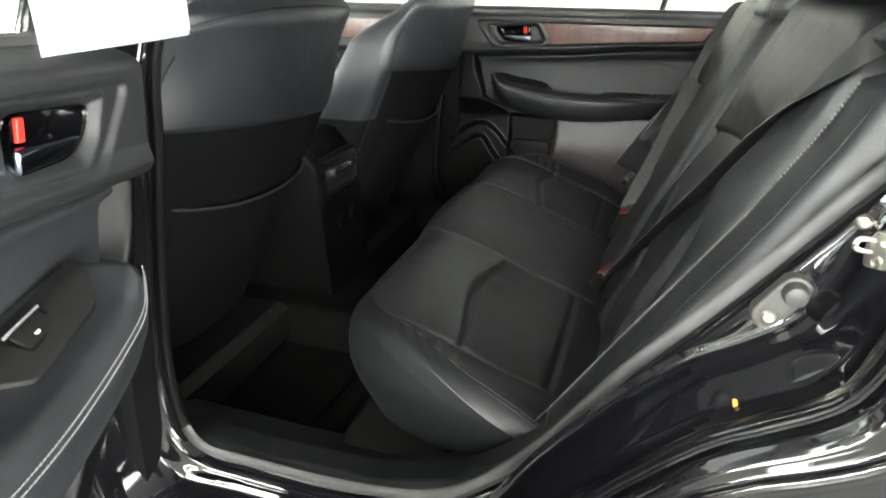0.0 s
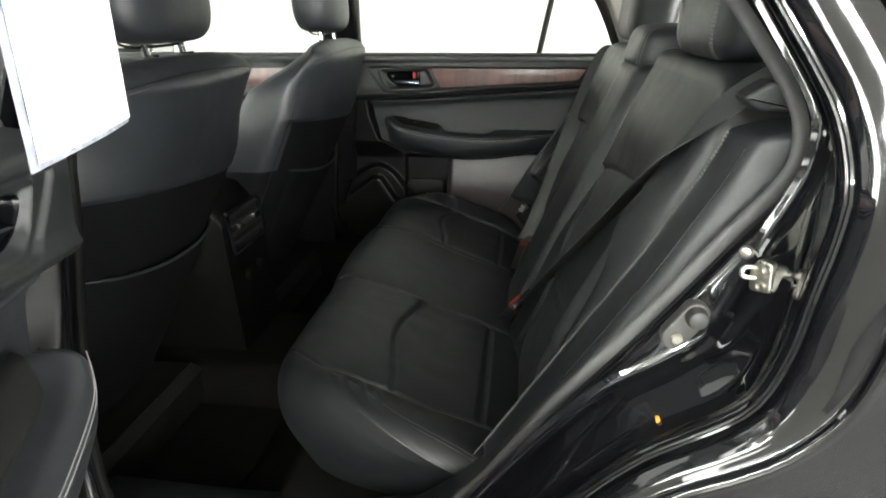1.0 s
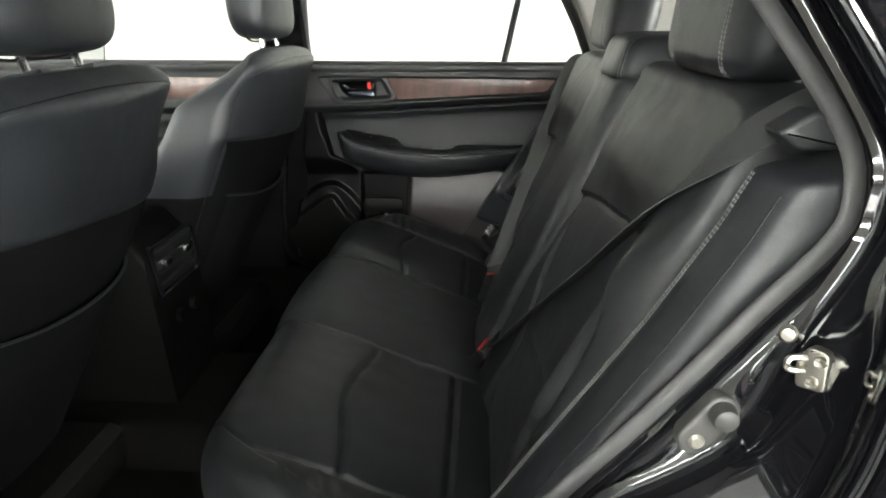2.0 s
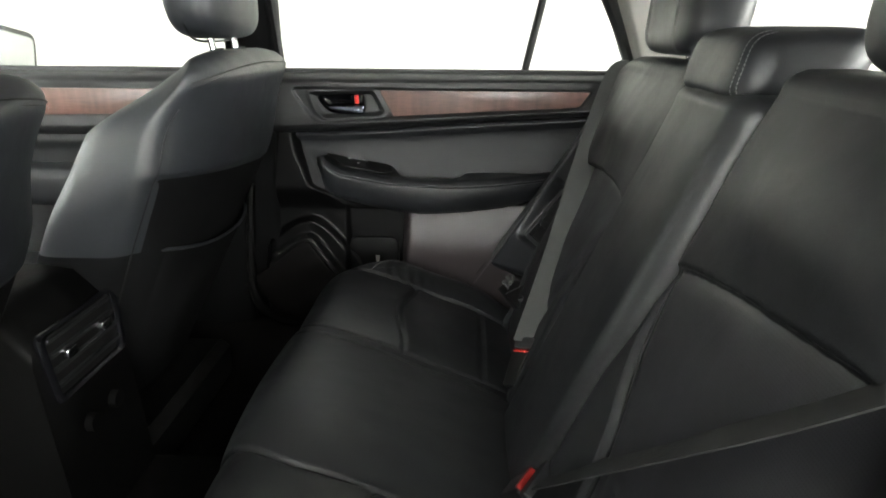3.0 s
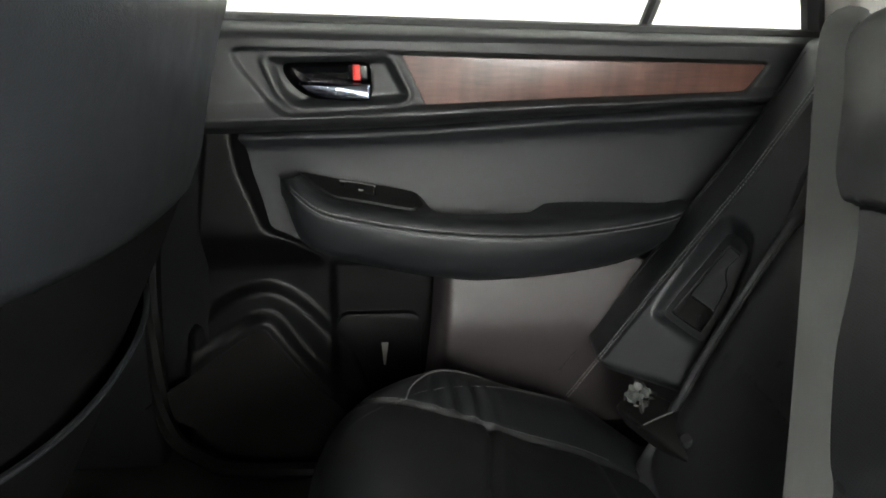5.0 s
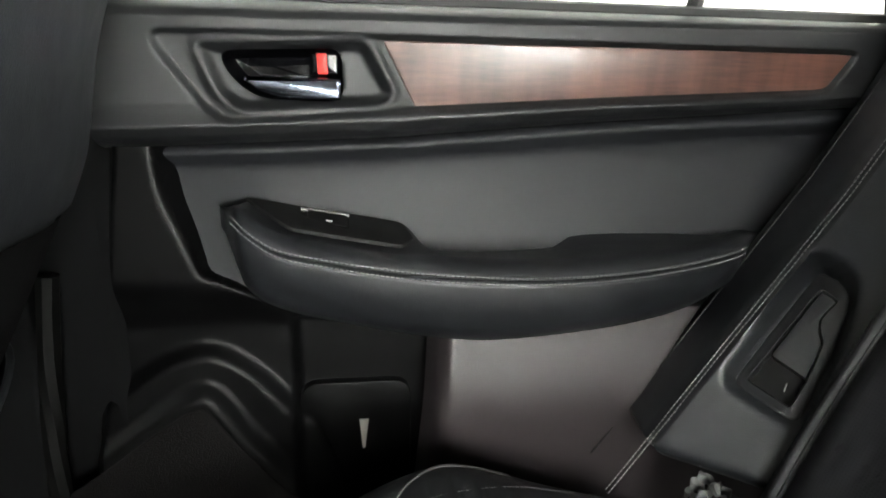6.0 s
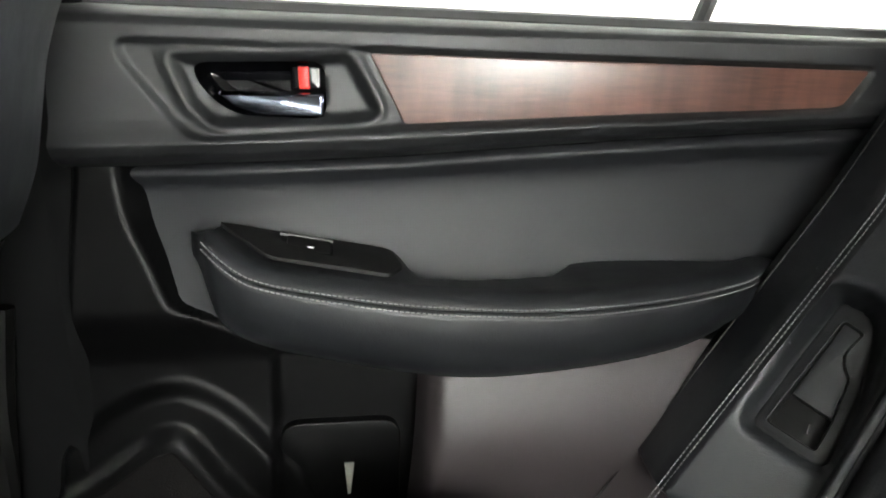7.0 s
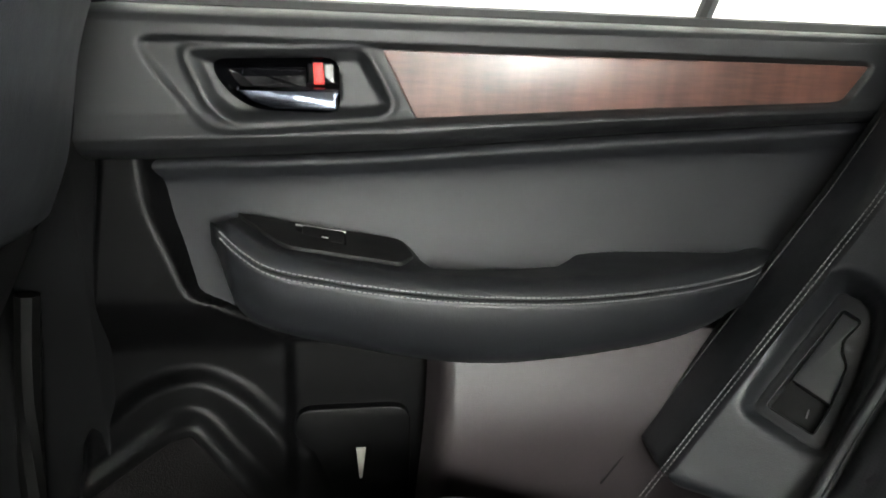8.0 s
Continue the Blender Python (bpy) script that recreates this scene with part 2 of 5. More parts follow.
PAPER = mat("white_paper", (0.86, 0.87, 0.88), 0.6, vary=0.02)
SLEEVE = mat("clear_plastic_rim", (0.35, 0.37, 0.42), 0.25, vary=0.3, vary_scale=80)
WALL = mat("white_wall_paint", (0.74, 0.73, 0.68), 0.85, grain=0.1, grain_scale=60, vary=0.02, vary_scale=2)
CEILING = mat("dark_grey_ceiling_paint", (0.09, 0.09, 0.092), 0.9, grain=0.1, grain_scale=60, vary=0.1, vary_scale=2)
CONCRETE = mat("grey_floor_coating", (0.15, 0.147, 0.143), 0.7, grain=0.1, grain_scale=80, vary=0.12, vary_scale=3)
MARK = mat("white_print", (0.8, 0.8, 0.8), 0.5, vary=0.02)
AMBER = mat("amber_sticker", (0.8, 0.3, 0.04), 0.4)
DOORCARD = mat("grey_brown_leather", (0.032, 0.0265, 0.028), 0.4, grain=0.25, grain_scale=1000, cells=True, vary=0.12, wave=0.05)


def wood_material():
    m = mat("dark_red_wood_veneer", (0.1, 0.035, 0.02), 0.42, vary=0.2, coat=0.9, rough_vary=0.05)
    nt = m.node_tree
    b = nt.nodes["Principled BSDF"]
    b.inputs["Coat Roughness"].default_value = 0.3
    co = nt.nodes.new("ShaderNodeTexCoord")
    mp = nt.nodes.new("ShaderNodeMapping")
    mp.inputs["Scale"].default_value = (30, 30, 300)
    nt.links.new(co.outputs["Object"], mp.inputs["Vector"])
    fine = nt.nodes.new("ShaderNodeTexNoise")
    fine.inputs["Scale"].default_value = 1.0
    fine.inputs["Detail"].default_value = 8
    nt.links.new(mp.outputs["Vector"], fine.inputs["Vector"])
    mp2 = nt.nodes.new("ShaderNodeMapping")
    mp2.inputs["Scale"].default_value = (60, 60, 9)
    nt.links.new(co.outputs["Object"], mp2.inputs["Vector"])
    figure = nt.nodes.new("ShaderNodeTexNoise")
    figure.inputs["Scale"].default_value = 1.0
    figure.inputs["Detail"].default_value = 5
    nt.links.new(mp2.outputs["Vector"], figure.inputs["Vector"])
    mix = nt.nodes.new("ShaderNodeMath")
    mix.operation = "MULTIPLY_ADD"
    mix.inputs[1].default_value = 0.42
    nt.links.new(fine.outputs["Fac"], mix.inputs[0])
    half = nt.nodes.new("ShaderNodeMath")
    half.operation = "MULTIPLY"
    half.inputs[1].default_value = 0.58
    nt.links.new(figure.outputs["Fac"], half.inputs[0])
    nt.links.new(half.outputs[0], mix.inputs[2])
    ramp = nt.nodes.new("ShaderNodeValToRGB")
    ramp.color_ramp.elements[0].position, ramp.color_ramp.elements[1].position = 0.33, 0.67
    ramp.color_ramp.elements[0].color = (0.044, 0.018, 0.013, 1)
    ramp.color_ramp.elements[1].color = (0.155, 0.068, 0.048, 1)
    nt.links.new(mix.outputs[0], ramp.inputs["Fac"])
    nt.links.new(ramp.outputs["Color"], b.inputs["Base Color"])
    return m


WOOD = wood_material()


def perforated(name, base, axis, spec=0.5, rough=0.42):
    """Leather with small punched holes, 4 mm apart, on the plane of the two named axes."""
    m = mat(name, base, rough, spec=spec, grain=0.1, grain_scale=1000, cells=True, vary=0.12, wave=0.06)
    nt = m.node_tree
    b = nt.nodes["Principled BSDF"]
    co = nt.nodes.new("ShaderNodeTexCoord")
    sep = nt.nodes.new("ShaderNodeSeparateXYZ")
    nt.links.new(co.outputs["Object"], sep.inputs[0])
    parts = []
    for a in axis:
        k = nt.nodes.new("ShaderNodeMath")
        k.operation = "MULTIPLY"
        k.inputs[1].default_value = 370.0
        nt.links.new(sep.outputs[a], k.inputs[0])
        fr = nt.nodes.new("ShaderNodeMath")
        fr.operation = "FRACT"
        nt.links.new(k.outputs[0], fr.inputs[0])
        sub = nt.nodes.new("ShaderNodeMath")
        sub.operation = "SUBTRACT"
        sub.inputs[1].default_value = 0.5
        nt.links.new(fr.outputs[0], sub.inputs[0])
        sq = nt.nodes.new("ShaderNodeMath")
        sq.operation = "MULTIPLY"
        nt.links.new(sub.outputs[0], sq.inputs[0])
        nt.links.new(sub.outputs[0], sq.inputs[1])
        parts.append(sq)
    add = nt.nodes.new("ShaderNodeMath")
    add.operation = "ADD"
    nt.links.new(parts[0].outputs[0], add.inputs[0])
    nt.links.new(parts[1].outputs[0], add.inputs[1])
    hole = nt.nodes.new("ShaderNodeMapRange")
    hole.inputs["From Min"].default_value, hole.inputs["From Max"].default_value = 0.03, 0.06
    nt.links.new(add.outputs[0], hole.inputs["Value"])
    mix = nt.nodes.new("ShaderNodeMixRGB")
    mix.inputs[1].default_value = (0.004, 0.004, 0.004, 1)
    nt.links.new(hole.outputs["Result"], mix.inputs[0])
    old = b.inputs["Base Color"].links[0].from_socket
    nt.links.new(old, mix.inputs[2])
    nt.links.new(mix.outputs[0], b.inputs["Base Color"])
    return m


PERF_DOOR = perforated("perforated_door_leather", (0.0110, 0.0119, 0.0148), ("X", "Z"), 0.5, 0.56)
PERF_BACK = perforated("perforated_backrest_leather", (0.019, 0.0192, 0.0216), ("Y", "Z"))


def glass_material():
    m = bpy.data.materials.new("clear_window_glass")
    m.use_nodes = True
    b = m.node_tree.nodes["Principled BSDF"]
    b.inputs["Transmission Weight"].default_value = 1.0
    b.inputs["Roughness"].default_value = 0.0
    b.inputs["IOR"].default_value = 1.45
    b.inputs["Base Color"].default_value = (0.93, 0.96, 0.94, 1)
    return m


GLASS = glass_material()


def lamp_material(strength):
    m = bpy.data.materials.new("lit_lamp_panel")
    m.use_nodes = True
    b = m.node_tree.nodes["Principled BSDF"]
    b.inputs["Emission Color"].default_value = (0.985, 1.0, 0.945, 1)
    b.inputs["Emission Strength"].default_value = strength
    return m


GLOW, GLOW_WALL, GLOW_KEY, GLOW_HIGH, GLOW_END, GLOW_FRONT, GLOW_SIDE = lamp_material(LAMP), lamp_material(WALL_FILL), lamp_material(KEY_FILL), lamp_material(HIGH_FILL), lamp_material(END_FILL), lamp_material(FRONT_FILL), lamp_material(SIDE_FILL)


# ---- room ----
def room():
    x0, x1, y0, y1, h = -5.0, 5.5, -4.2, 4.4, 3.3
    g = part("ground", box((x0 - 0.2, y0 - 0.2, -0.2), (x1 + 0.2, y1 + 0.2, 0.0), 0.01), CONCRETE)
    tagged(g, "grey coated concrete showroom floor", "floor", kind="structure")
    for name, lo, hi in (("wall_north", (x0, y1, 0), (x1, y1 + 0.2, h)), ("wall_south", (x0, y0 - 0.2, 0), (x1, y0, h)),
                         ("wall_west", (x0 - 0.2, y0 - 0.2, 0), (x0, y1 + 0.2, h)), ("wall_east", (x1, y0 - 0.2, 0), (x1 + 0.2, y1 + 0.2, h))):
        tagged(part(name, box(lo, hi, 0.01), WALL), "plain white painted wall", "wall", kind="structure")
    c = part("ceiling", box((x0 - 0.2, y0 - 0.2, h), (x1 + 0.2, y1 + 0.2, h + 0.2), 0.01), CEILING)
    tagged(c, "dark grey painted ceiling", "ceiling", kind="structure")
    first = None
    for lx in (-3.5, -1.0, 1.5, 4.0):
        for ly in (-3.5, 0.1, 2.9):
            if first is None:
                first = thing("ceiling_light", (lx, ly, h), "white ceiling light with a long lit diffuser", "light", "ceiling lights")
                part("frame", box((lx - 1.14, ly - 0.19, h - 0.06), (lx + 1.14, ly + 0.19, h), 0.006), WALL, first)
                part("diffuser", box((lx - 1.1, ly - 0.15, h - 0.075), (lx + 1.1, ly + 0.15, h - 0.055), 0.006), GLOW, first, "glowing white diffuser")
            else:
                copy_thing(first, Matrix.Translation((lx, ly, h)))


def added_lights():
    """Added unseen lit panels, across from the open door and on both end walls."""
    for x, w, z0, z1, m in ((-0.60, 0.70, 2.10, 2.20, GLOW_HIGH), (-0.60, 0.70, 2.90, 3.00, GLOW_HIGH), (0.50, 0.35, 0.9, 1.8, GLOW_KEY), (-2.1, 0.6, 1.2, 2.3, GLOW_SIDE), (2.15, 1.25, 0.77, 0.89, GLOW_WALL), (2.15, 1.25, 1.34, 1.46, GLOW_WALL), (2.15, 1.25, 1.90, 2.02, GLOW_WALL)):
        lamp = thing("added_light_panel", (x, -4.2, z0), "broad lit panel added out of view", "light", "wall lights")
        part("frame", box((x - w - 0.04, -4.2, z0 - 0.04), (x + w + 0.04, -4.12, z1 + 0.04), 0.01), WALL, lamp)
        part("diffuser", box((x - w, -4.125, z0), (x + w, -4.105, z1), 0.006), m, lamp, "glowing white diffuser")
    lamp = thing("added_light_panel", (5.5, -1.25, 0.5), "broad lit panel added out of view", "light", "wall lights")
    part("frame", box((5.42, -3.44, 0.46), (5.5, 0.94, 2.34), 0.01), WALL, lamp)
    part("diffuser", box((5.405, -3.4, 0.5), (5.425, 0.9, 2.3), 0.006), GLOW_END, lamp, "glowing white diffuser")
    lamp = thing("added_light_panel", (-5.0, 0.0, 1.4), "broad lit panel added out of view", "light", "wall lights")
    part("frame", box((-5.0, -2.04, 1.36), (-4.92, 2.04, 2.44), 0.01), WALL, lamp)
    part("diffuser", box((-4.925, -2.0, 1.4), (-4.905, 2.0, 2.4), 0.006), GLOW_FRONT, lamp, "glowing white diffuser")


room()
added_lights()


# ---- doors ----
SHOULDER = [(-1.3, 0.905), (-0.24, 0.921), (-0.149, 0.924), (-0.02, 0.930), (0.075, 0.935), (0.283, 0.952), (0.514, 0.967), (0.66, 0.976)]
TRIM = [(-0.141, 1.025), (-0.141, 1.014), (-0.098, 0.957), (-0.083, 0.949), (0.085, 0.9615), (0.498, 0.9855), (0.525, 1.0235)]
BEZEL = [(-0.106, 1.015), (0.039, 1.0195), (0.064, 0.9745), (0.052, 0.9665), (-0.071, 0.960), (-0.09, 0.975)]
CUP = [(-0.086, 1.009), (0.017, 1.013), (0.018, 0.968), (-0.05, 0.9695), (-0.068, 0.978), (-0.083, 0.995)]
TRIM_R = [tuple(p) for p in fillet(TRIM, 0.012, 3)]
BEZEL_R = [tuple(p) for p in fillet(BEZEL, 0.008, 4)]
CUP_R = [tuple(p) for p in fillet(CUP, 0.012, 3)]
BELT_Z = 1.055


def upper_depth(v):
    return interp([(0, 0.708), (0.03, 0.698), (0.08, 0.688), (0.15, 0.683), (0.24, 0.687), (0.3, 0.689), (0.86, 0.690), (0.91, 0.694), (0.95, 0.704), (0.98, 0.722), (1, 0.744)], v)


def glass_y(z):
    return 0.765 - (z - 1.055) * 0.28


def upper_panel_point(u, v, x0=-0.198, x1=0.64, details=True):
    x = lerp(x0, x1, u)
    zs = interp(SHOULDER, x)
    z = lerp(zs, BELT_Z, v)
    y = upper_depth(v)
    if details and 0.02 < v < 0.95:
        w = x - HANDLE_SHIFT[0]
        s = poly_sdf((w, z), TRIM_R)
        y += 0.006 * sstep(0.003, -0.003, s)
        if s < 0 and w < 0.07:
            b = poly_sdf((w, z), BEZEL_R)
            y += 0.007 * sstep(0.001, -0.009, b) - 0.003 * math.exp(-((b - 0.003) / 0.004) ** 2)
            y += 0.034 * sstep(0.001, -0.003, poly_sdf((w, z), CUP_R))
    return Vector((x, y, z))


FRONT_EDGE = [(0.70, -0.03), (0.76, -0.05), (0.789, -0.092), (0.80, -0.117), (0.816, -0.125), (0.842, -0.134), (0.877, -0.147), (0.921, -0.153), (0.94, -0.155)]


LEATHER_DEPTH = [(0, 0.703), (0.12, 0.7058), (0.40, 0.7120), (0.65, 0.7165), (0.78, 0.7170), (0.86, 0.7145), (0.91, 0.708), (0.95, 0.704), (0.98, 0.707), (1.0, 0.714)]


def leather_panel_point(u, v):
    z = lerp(0.785, 0.93, v)
    x = lerp(flow(FRONT_EDGE, z) - 0.008 + HANDLE_SHIFT[0], 0.64, u)
    z = lerp(0.785, interp(SHOULDER, x) - 0.001, v)
    y = flow(LEATHER_DEPTH, v)
    y += 0.010 * (1 - sstep(0, 0.16, u))
    return Vector((x, y, z))


SPEAKER_A = [(-0.32, 0.582), (-0.211, 0.675), (-0.185, 0.696), (-0.158, 0.712), (-0.133, 0.719), (-0.113, 0.718), (-0.093, 0.709), (-0.068, 0.689), (-0.037, 0.652), (0.005, 0.597), (0.03, 0.4), (-0.32, 0.4)]
SPEAKER_B = [(-0.313, 0.546), (-0.227, 0.619), (-0.158, 0.67), (-0.139, 0.679), (-0.124, 0.681), (-0.111, 0.675), (-0.099, 0.659), (-0.08, 0.63), (-0.044, 0.584), (-0.013, 0.551), (0.001, 0.526), (-0.005, 0.476), (-0.073, 0.436), (-0.193, 0.446), (-0.243, 0.496)]


HANDLE_SHIFT = [0.0]
RIDGE_A = [tuple(p) for p in spline(SPEAKER_A, 44, closed=True)]
RIDGE_B = [tuple(p) for p in spline(SPEAKER_B, 56, closed=True)]
DOOR_FRONT = [(0.40, -0.25), (0.62, -0.238), (0.78, -0.216), (0.92, -0.195), (1.06, -0.195)]
OPEN_FRONT = [(0.40, 0.0), (0.58, -0.04), (0.66, -0.10), (0.70, -0.140), (0.752, -0.166), (0.826, -0.180), (0.93, -0.197), (1.06, -0.199)]
FRONT_LINE = [DOOR_FRONT]


def lower_panel_point(u, v):
    z = lerp(0.40, 0.925, v)
    x0 = interp(FRONT_LINE[0], z)
    x = lerp(x0, 0.64, u)
    y = 0.722
    y -= 0.014 * sstep(0.005, -0.013, poly_sdf((x, z), RIDGE_A))
    y -= 0.014 * sstep(0.005, -0.013, poly_sdf((x, z), RIDGE_B))
    y += 0.02 * sstep(x0 + 0.012, x0, x) + 0.02 * sstep(0.42, 0.40, z)
    # the front part stands proud of the leather, with a rounded lip
    y -= 0.023 * sstep(0.012, -0.002, x - HANDLE_SHIFT[0] - flow(FRONT_EDGE, z)) * sstep(0.735, 0.80, z)
    y += 0.012 * sstep(0.010, 0.018, x - HANDLE_SHIFT[0] - flow(FRONT_EDGE, z)) * sstep(0.77, 0.80, z)
    y += 0.012 * sstep(0.006, -0.006, poly_sdf((x, z), [(-0.034, 0.745), (-0.034, 0.5), (0.12, 0.5), (0.12, 0.745)]))
    return Vector((x, y, z))


ARM_TOP = [(-0.102, 0.874), (-0.092, 0.877), (-0.082, 0.874), (0.0, 0.862), (0.075, 0.848), (0.088, 0.836), (0.10, 0.821), (0.23, 0.821), (0.25, 0.833), (0.337, 0.835), (0.40, 0.832), (0.446, 0.826), (0.47, 0.822)]
ARM_STITCH = [(-0.095, 0.884), (-0.088, 0.879), (-0.065, 0.860), (-0.04, 0.846), (0.0, 0.838), (0.07, 0.828), (0.141, 0.823), (0.215, 0.821), (0.30, 0.824), (0.36, 0.827), (0.41, 0.827), (0.44, 0.825), (0.47, 0.822)]
ARM_LOW = [(-0.095, 0.84), (-0.081, 0.81), (-0.054, 0.787), (0.024, 0.768), (0.113, 0.754), (0.175, 0.752), (0.33, 0.764), (0.40, 0.776), (0.44, 0.788), (0.47, 0.80)]
ARM_FRONT = [(-0.095, 0.672), (-0.088, 0.652), (-0.07, 0.637), (-0.04, 0.625), (0.07, 0.612), (0.15, 0.607), (0.25, 0.610), (0.32, 0.620), (0.37, 0.636), (0.41, 0.658), (0.44, 0.684), (0.47, 0.703)]


def arm_ring(x):
    zt, zs, zl, yf = flow(ARM_TOP, x), flow(ARM_STITCH, x), flow(ARM_LOW, x), flow(ARM_FRONT, x)
    ze = zs + 0.011
    k = sstep(-0.097, -0.07, x)
    yb = 0.712
    pts = [(yb, zt), (lerp(yb, yf + 0.034, 0.5), lerp(zt, ze, 0.5) + 0.001), (yf + 0.034, ze), (yf + 0.024, zs + 0.0135), (yf + 0.012, zs + 0.0125), (yf + 0.004, zs + 0.0075),
           (yf + 0.0016, zs + 0.0015), (yf + 0.0035, zs), (yf + 0.001, zs - 0.0015), (yf, zs - 0.007), (yf + 0.001, lerp(zs, zl, 0.35)), (yf + 0.007, lerp(zs, zl, 0.65)), (yf + 0.016, zl + 0.012), (yf + 0.026, zl + 0.003),
           (yf + 0.038, zl), (lerp(yf + 0.038, yb, 0.5), zl + 0.006), (yb, zl + 0.014)]
    return [Vector((x, lerp(0.69, y, k), lerp((zt + zl) / 2, z, 0.35 + 0.65 * k))) for y, z in pts]


def arm_place(x, f, h):
    zt, zs, yf = flow(ARM_TOP, x), flow(ARM_STITCH, x), flow(ARM_FRONT, x)
    ze = zs + 0.011
    return Vector((x, lerp(0.708, yf + 0.034, f), lerp(zt, ze, f) + 0.001 + h))


def window_frame(door, xs, label):
    """The upper frame of a door: bottom front, top front, top rear, rear corner."""
    path = spline([(x, glass_y(z), z) for x, z in xs], 40)
    part("window_frame", tube(path, 0.017, 8), RUBBER, door, label)


def rear_door(name, label):
    door = thing(name, (0, 0, 0), label, "car door", "rear doors")
    part("upper_panel", sheet(lambda u, v: upper_panel_point(u, v), 330, 70), PLASTIC, door, smooth=60)
    part("leather_panel", sheet(leather_panel_point, 120, 60), PERF_DOOR, door, "perforated black leather door panel", smooth=60)
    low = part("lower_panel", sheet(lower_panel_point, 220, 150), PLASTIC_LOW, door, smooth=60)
    # wood strip and its dark border line
    strip = fillet([(0.0545 + HANDLE_SHIFT[0], 1.0215), (0.5215, 1.0215), (0.4965, 0.9868), (0.0845 + HANDLE_SHIFT[0], 0.9635)], 0.004, 3)
    part("wood_strip", plate(strip, lambda u, v, h: Vector((u, 0.6965 - h, v)), 0.0035, 0.0012), WOOD, door, "dark red wood veneer strip with a satin sheen")
    # handle
    cup_o = fillet(CUP, 0.012, 5)
    hs = HANDLE_SHIFT[0]
    rings = [[Vector((u + hs, 0.6985 + d, v)) for u, v in inset(cup_o, i)] for d, i in ((-0.002, -0.001), (0.0, 0.0), (0.004, 0.001), (0.016, 0.003), (0.022, 0.007), (0.024, 0.014))]
    part("handle_cup", loft(rings, caps=False), CUP_GLOSS, door, "gloss black handle recess")
    v, f = loft(rings[-1:] + [[Vector((p.x, 0.7226, p.z)) for p in rings[-1]]], caps=True)
    part("handle_cup_floor", (v, f), CUP_GLOSS, door)
    lever_o = fillet([(-0.070, 0.9875), (0.0168, 0.9885), (0.0170, 0.9685), (-0.036, 0.9695), (-0.056, 0.976)], 0.003, 4)
    part("handle_lever", plate(lever_o, lambda u, v, h: Vector((u + hs, 0.716 - h - 0.002 * sstep(-0.02, 0.01, u) - 0.0035 * (1 - ((v - 0.978) / 0.0105) ** 2), v)), 0.020, 0.003), SATIN, door, "satin chrome pull lever")
    lock = part("lock_housing", plate(fillet([(-0.011, 1.0115), (0.0165, 1.0115), (0.0165, 0.9885), (-0.011, 0.9885)], 0.004, 3), lambda u, v, h: Vector((u + hs, 0.719 - h, v)), 0.017, 0.004), CUP_GLOSS, door)
    part("lock_tab", plate(fillet([(-0.0045, 1.0095), (0.0045, 1.0095), (0.0055, 0.991), (-0.0035, 0.991)], 0.0015, 3), lambda u, v, h: Vector((u + hs, 0.704 - h, v)), 0.005, 0.0015), RED, lock, "red lock tab")
    # armrest
    xs = [-0.095 + 0.565 * (k / 70) ** 1.25 for k in range(71)]
    arm = part("armrest", loft([arm_ring(x) for x in xs]), LEATHER, door, "padded black leather armrest with double grey stitching", smooth=70)
    for dz in (0.0027, -0.0027):
        line = [Vector((x, flow(ARM_FRONT, x) + (0.0016 if dz > 0 else 0.0004), flow(ARM_STITCH, x) + dz)) for x in xs if -0.080 < x < 0.44]
        part("stitching", dashes(line, 0.0032, 0.0012, 0.00065), THREAD, arm, "grey thread")
    sw = [(-0.074, 0.12), (0.074, 0.10), (0.083, 0.55), (0.07, 0.93), (-0.03, 0.95), (-0.066, 0.5)]
    sw = [(a, b * 0.07) for a, b in sw]
    panel = part("switch_panel", plate(fillet(sw, 0.006, 4), lambda u, v, h: arm_place(u, v / 0.07, h), 0.0035, 0.001), DARK, door)
    part("switch_well", plate(fillet([(-0.022, 0.024), (0.0225, 0.024), (0.0225, 0.049), (-0.022, 0.049)], 0.002, 2), lambda u, v, h: arm_place(u - hs, v / 0.07, h + 0.002), 0.003, 0.0008), RUBBER_BLACK, panel)
    part("window_switch", plate(fillet([(-0.016, 0.026), (0.021, 0.026), (0.021, 0.046), (-0.016, 0.046)], 0.003, 3), lambda u, v, h: arm_place(u - hs, v / 0.07, h + 0.0035 + 0.003 * sstep(0.04, 0.026, v)), 0.002, 0.0008), DARK, panel, "small black window switch with a white mark")
    part("switch_edge", plate([(-0.022, 0.0215), (0.0225, 0.0215), (0.0225, 0.0235), (-0.022, 0.0235)], lambda u, v, h: arm_place(u - hs, v / 0.07, h + 0.0062), 0.002, 0.0004), THREAD, panel, "pale upper edge")
    part("switch_mark", plate(fillet([(0.001, 0.036), (0.007, 0.036), (0.007, 0.042), (0.001, 0.042)], 0.002, 3), lambda u, v, h: arm_place(u - hs, v / 0.07, h + 0.0058), 0.0006, 0.0002), MARK, panel, "white mark")
    # lower leather, pocket, speaker
    def lower_leather(u, v):
        x, z = lerp(0.099, 0.64, u), lerp(0.50, 0.762, v)
        x += 0.013 * (v - 0.5) * (1 - u)
        y = 0.668 + 0.05 * (1 - min(1, u / 0.035)) ** 2 + 0.012 * ((v - 0.62) / 0.5) ** 2 + 0.006 * math.sin(v * 7.5)
        return Vector((x, y, z))
    part("lower_leather_panel", sheet(lower_leather, 90, 50), DOORCARD, door, "grey-brown leather lower door panel", smooth=60)
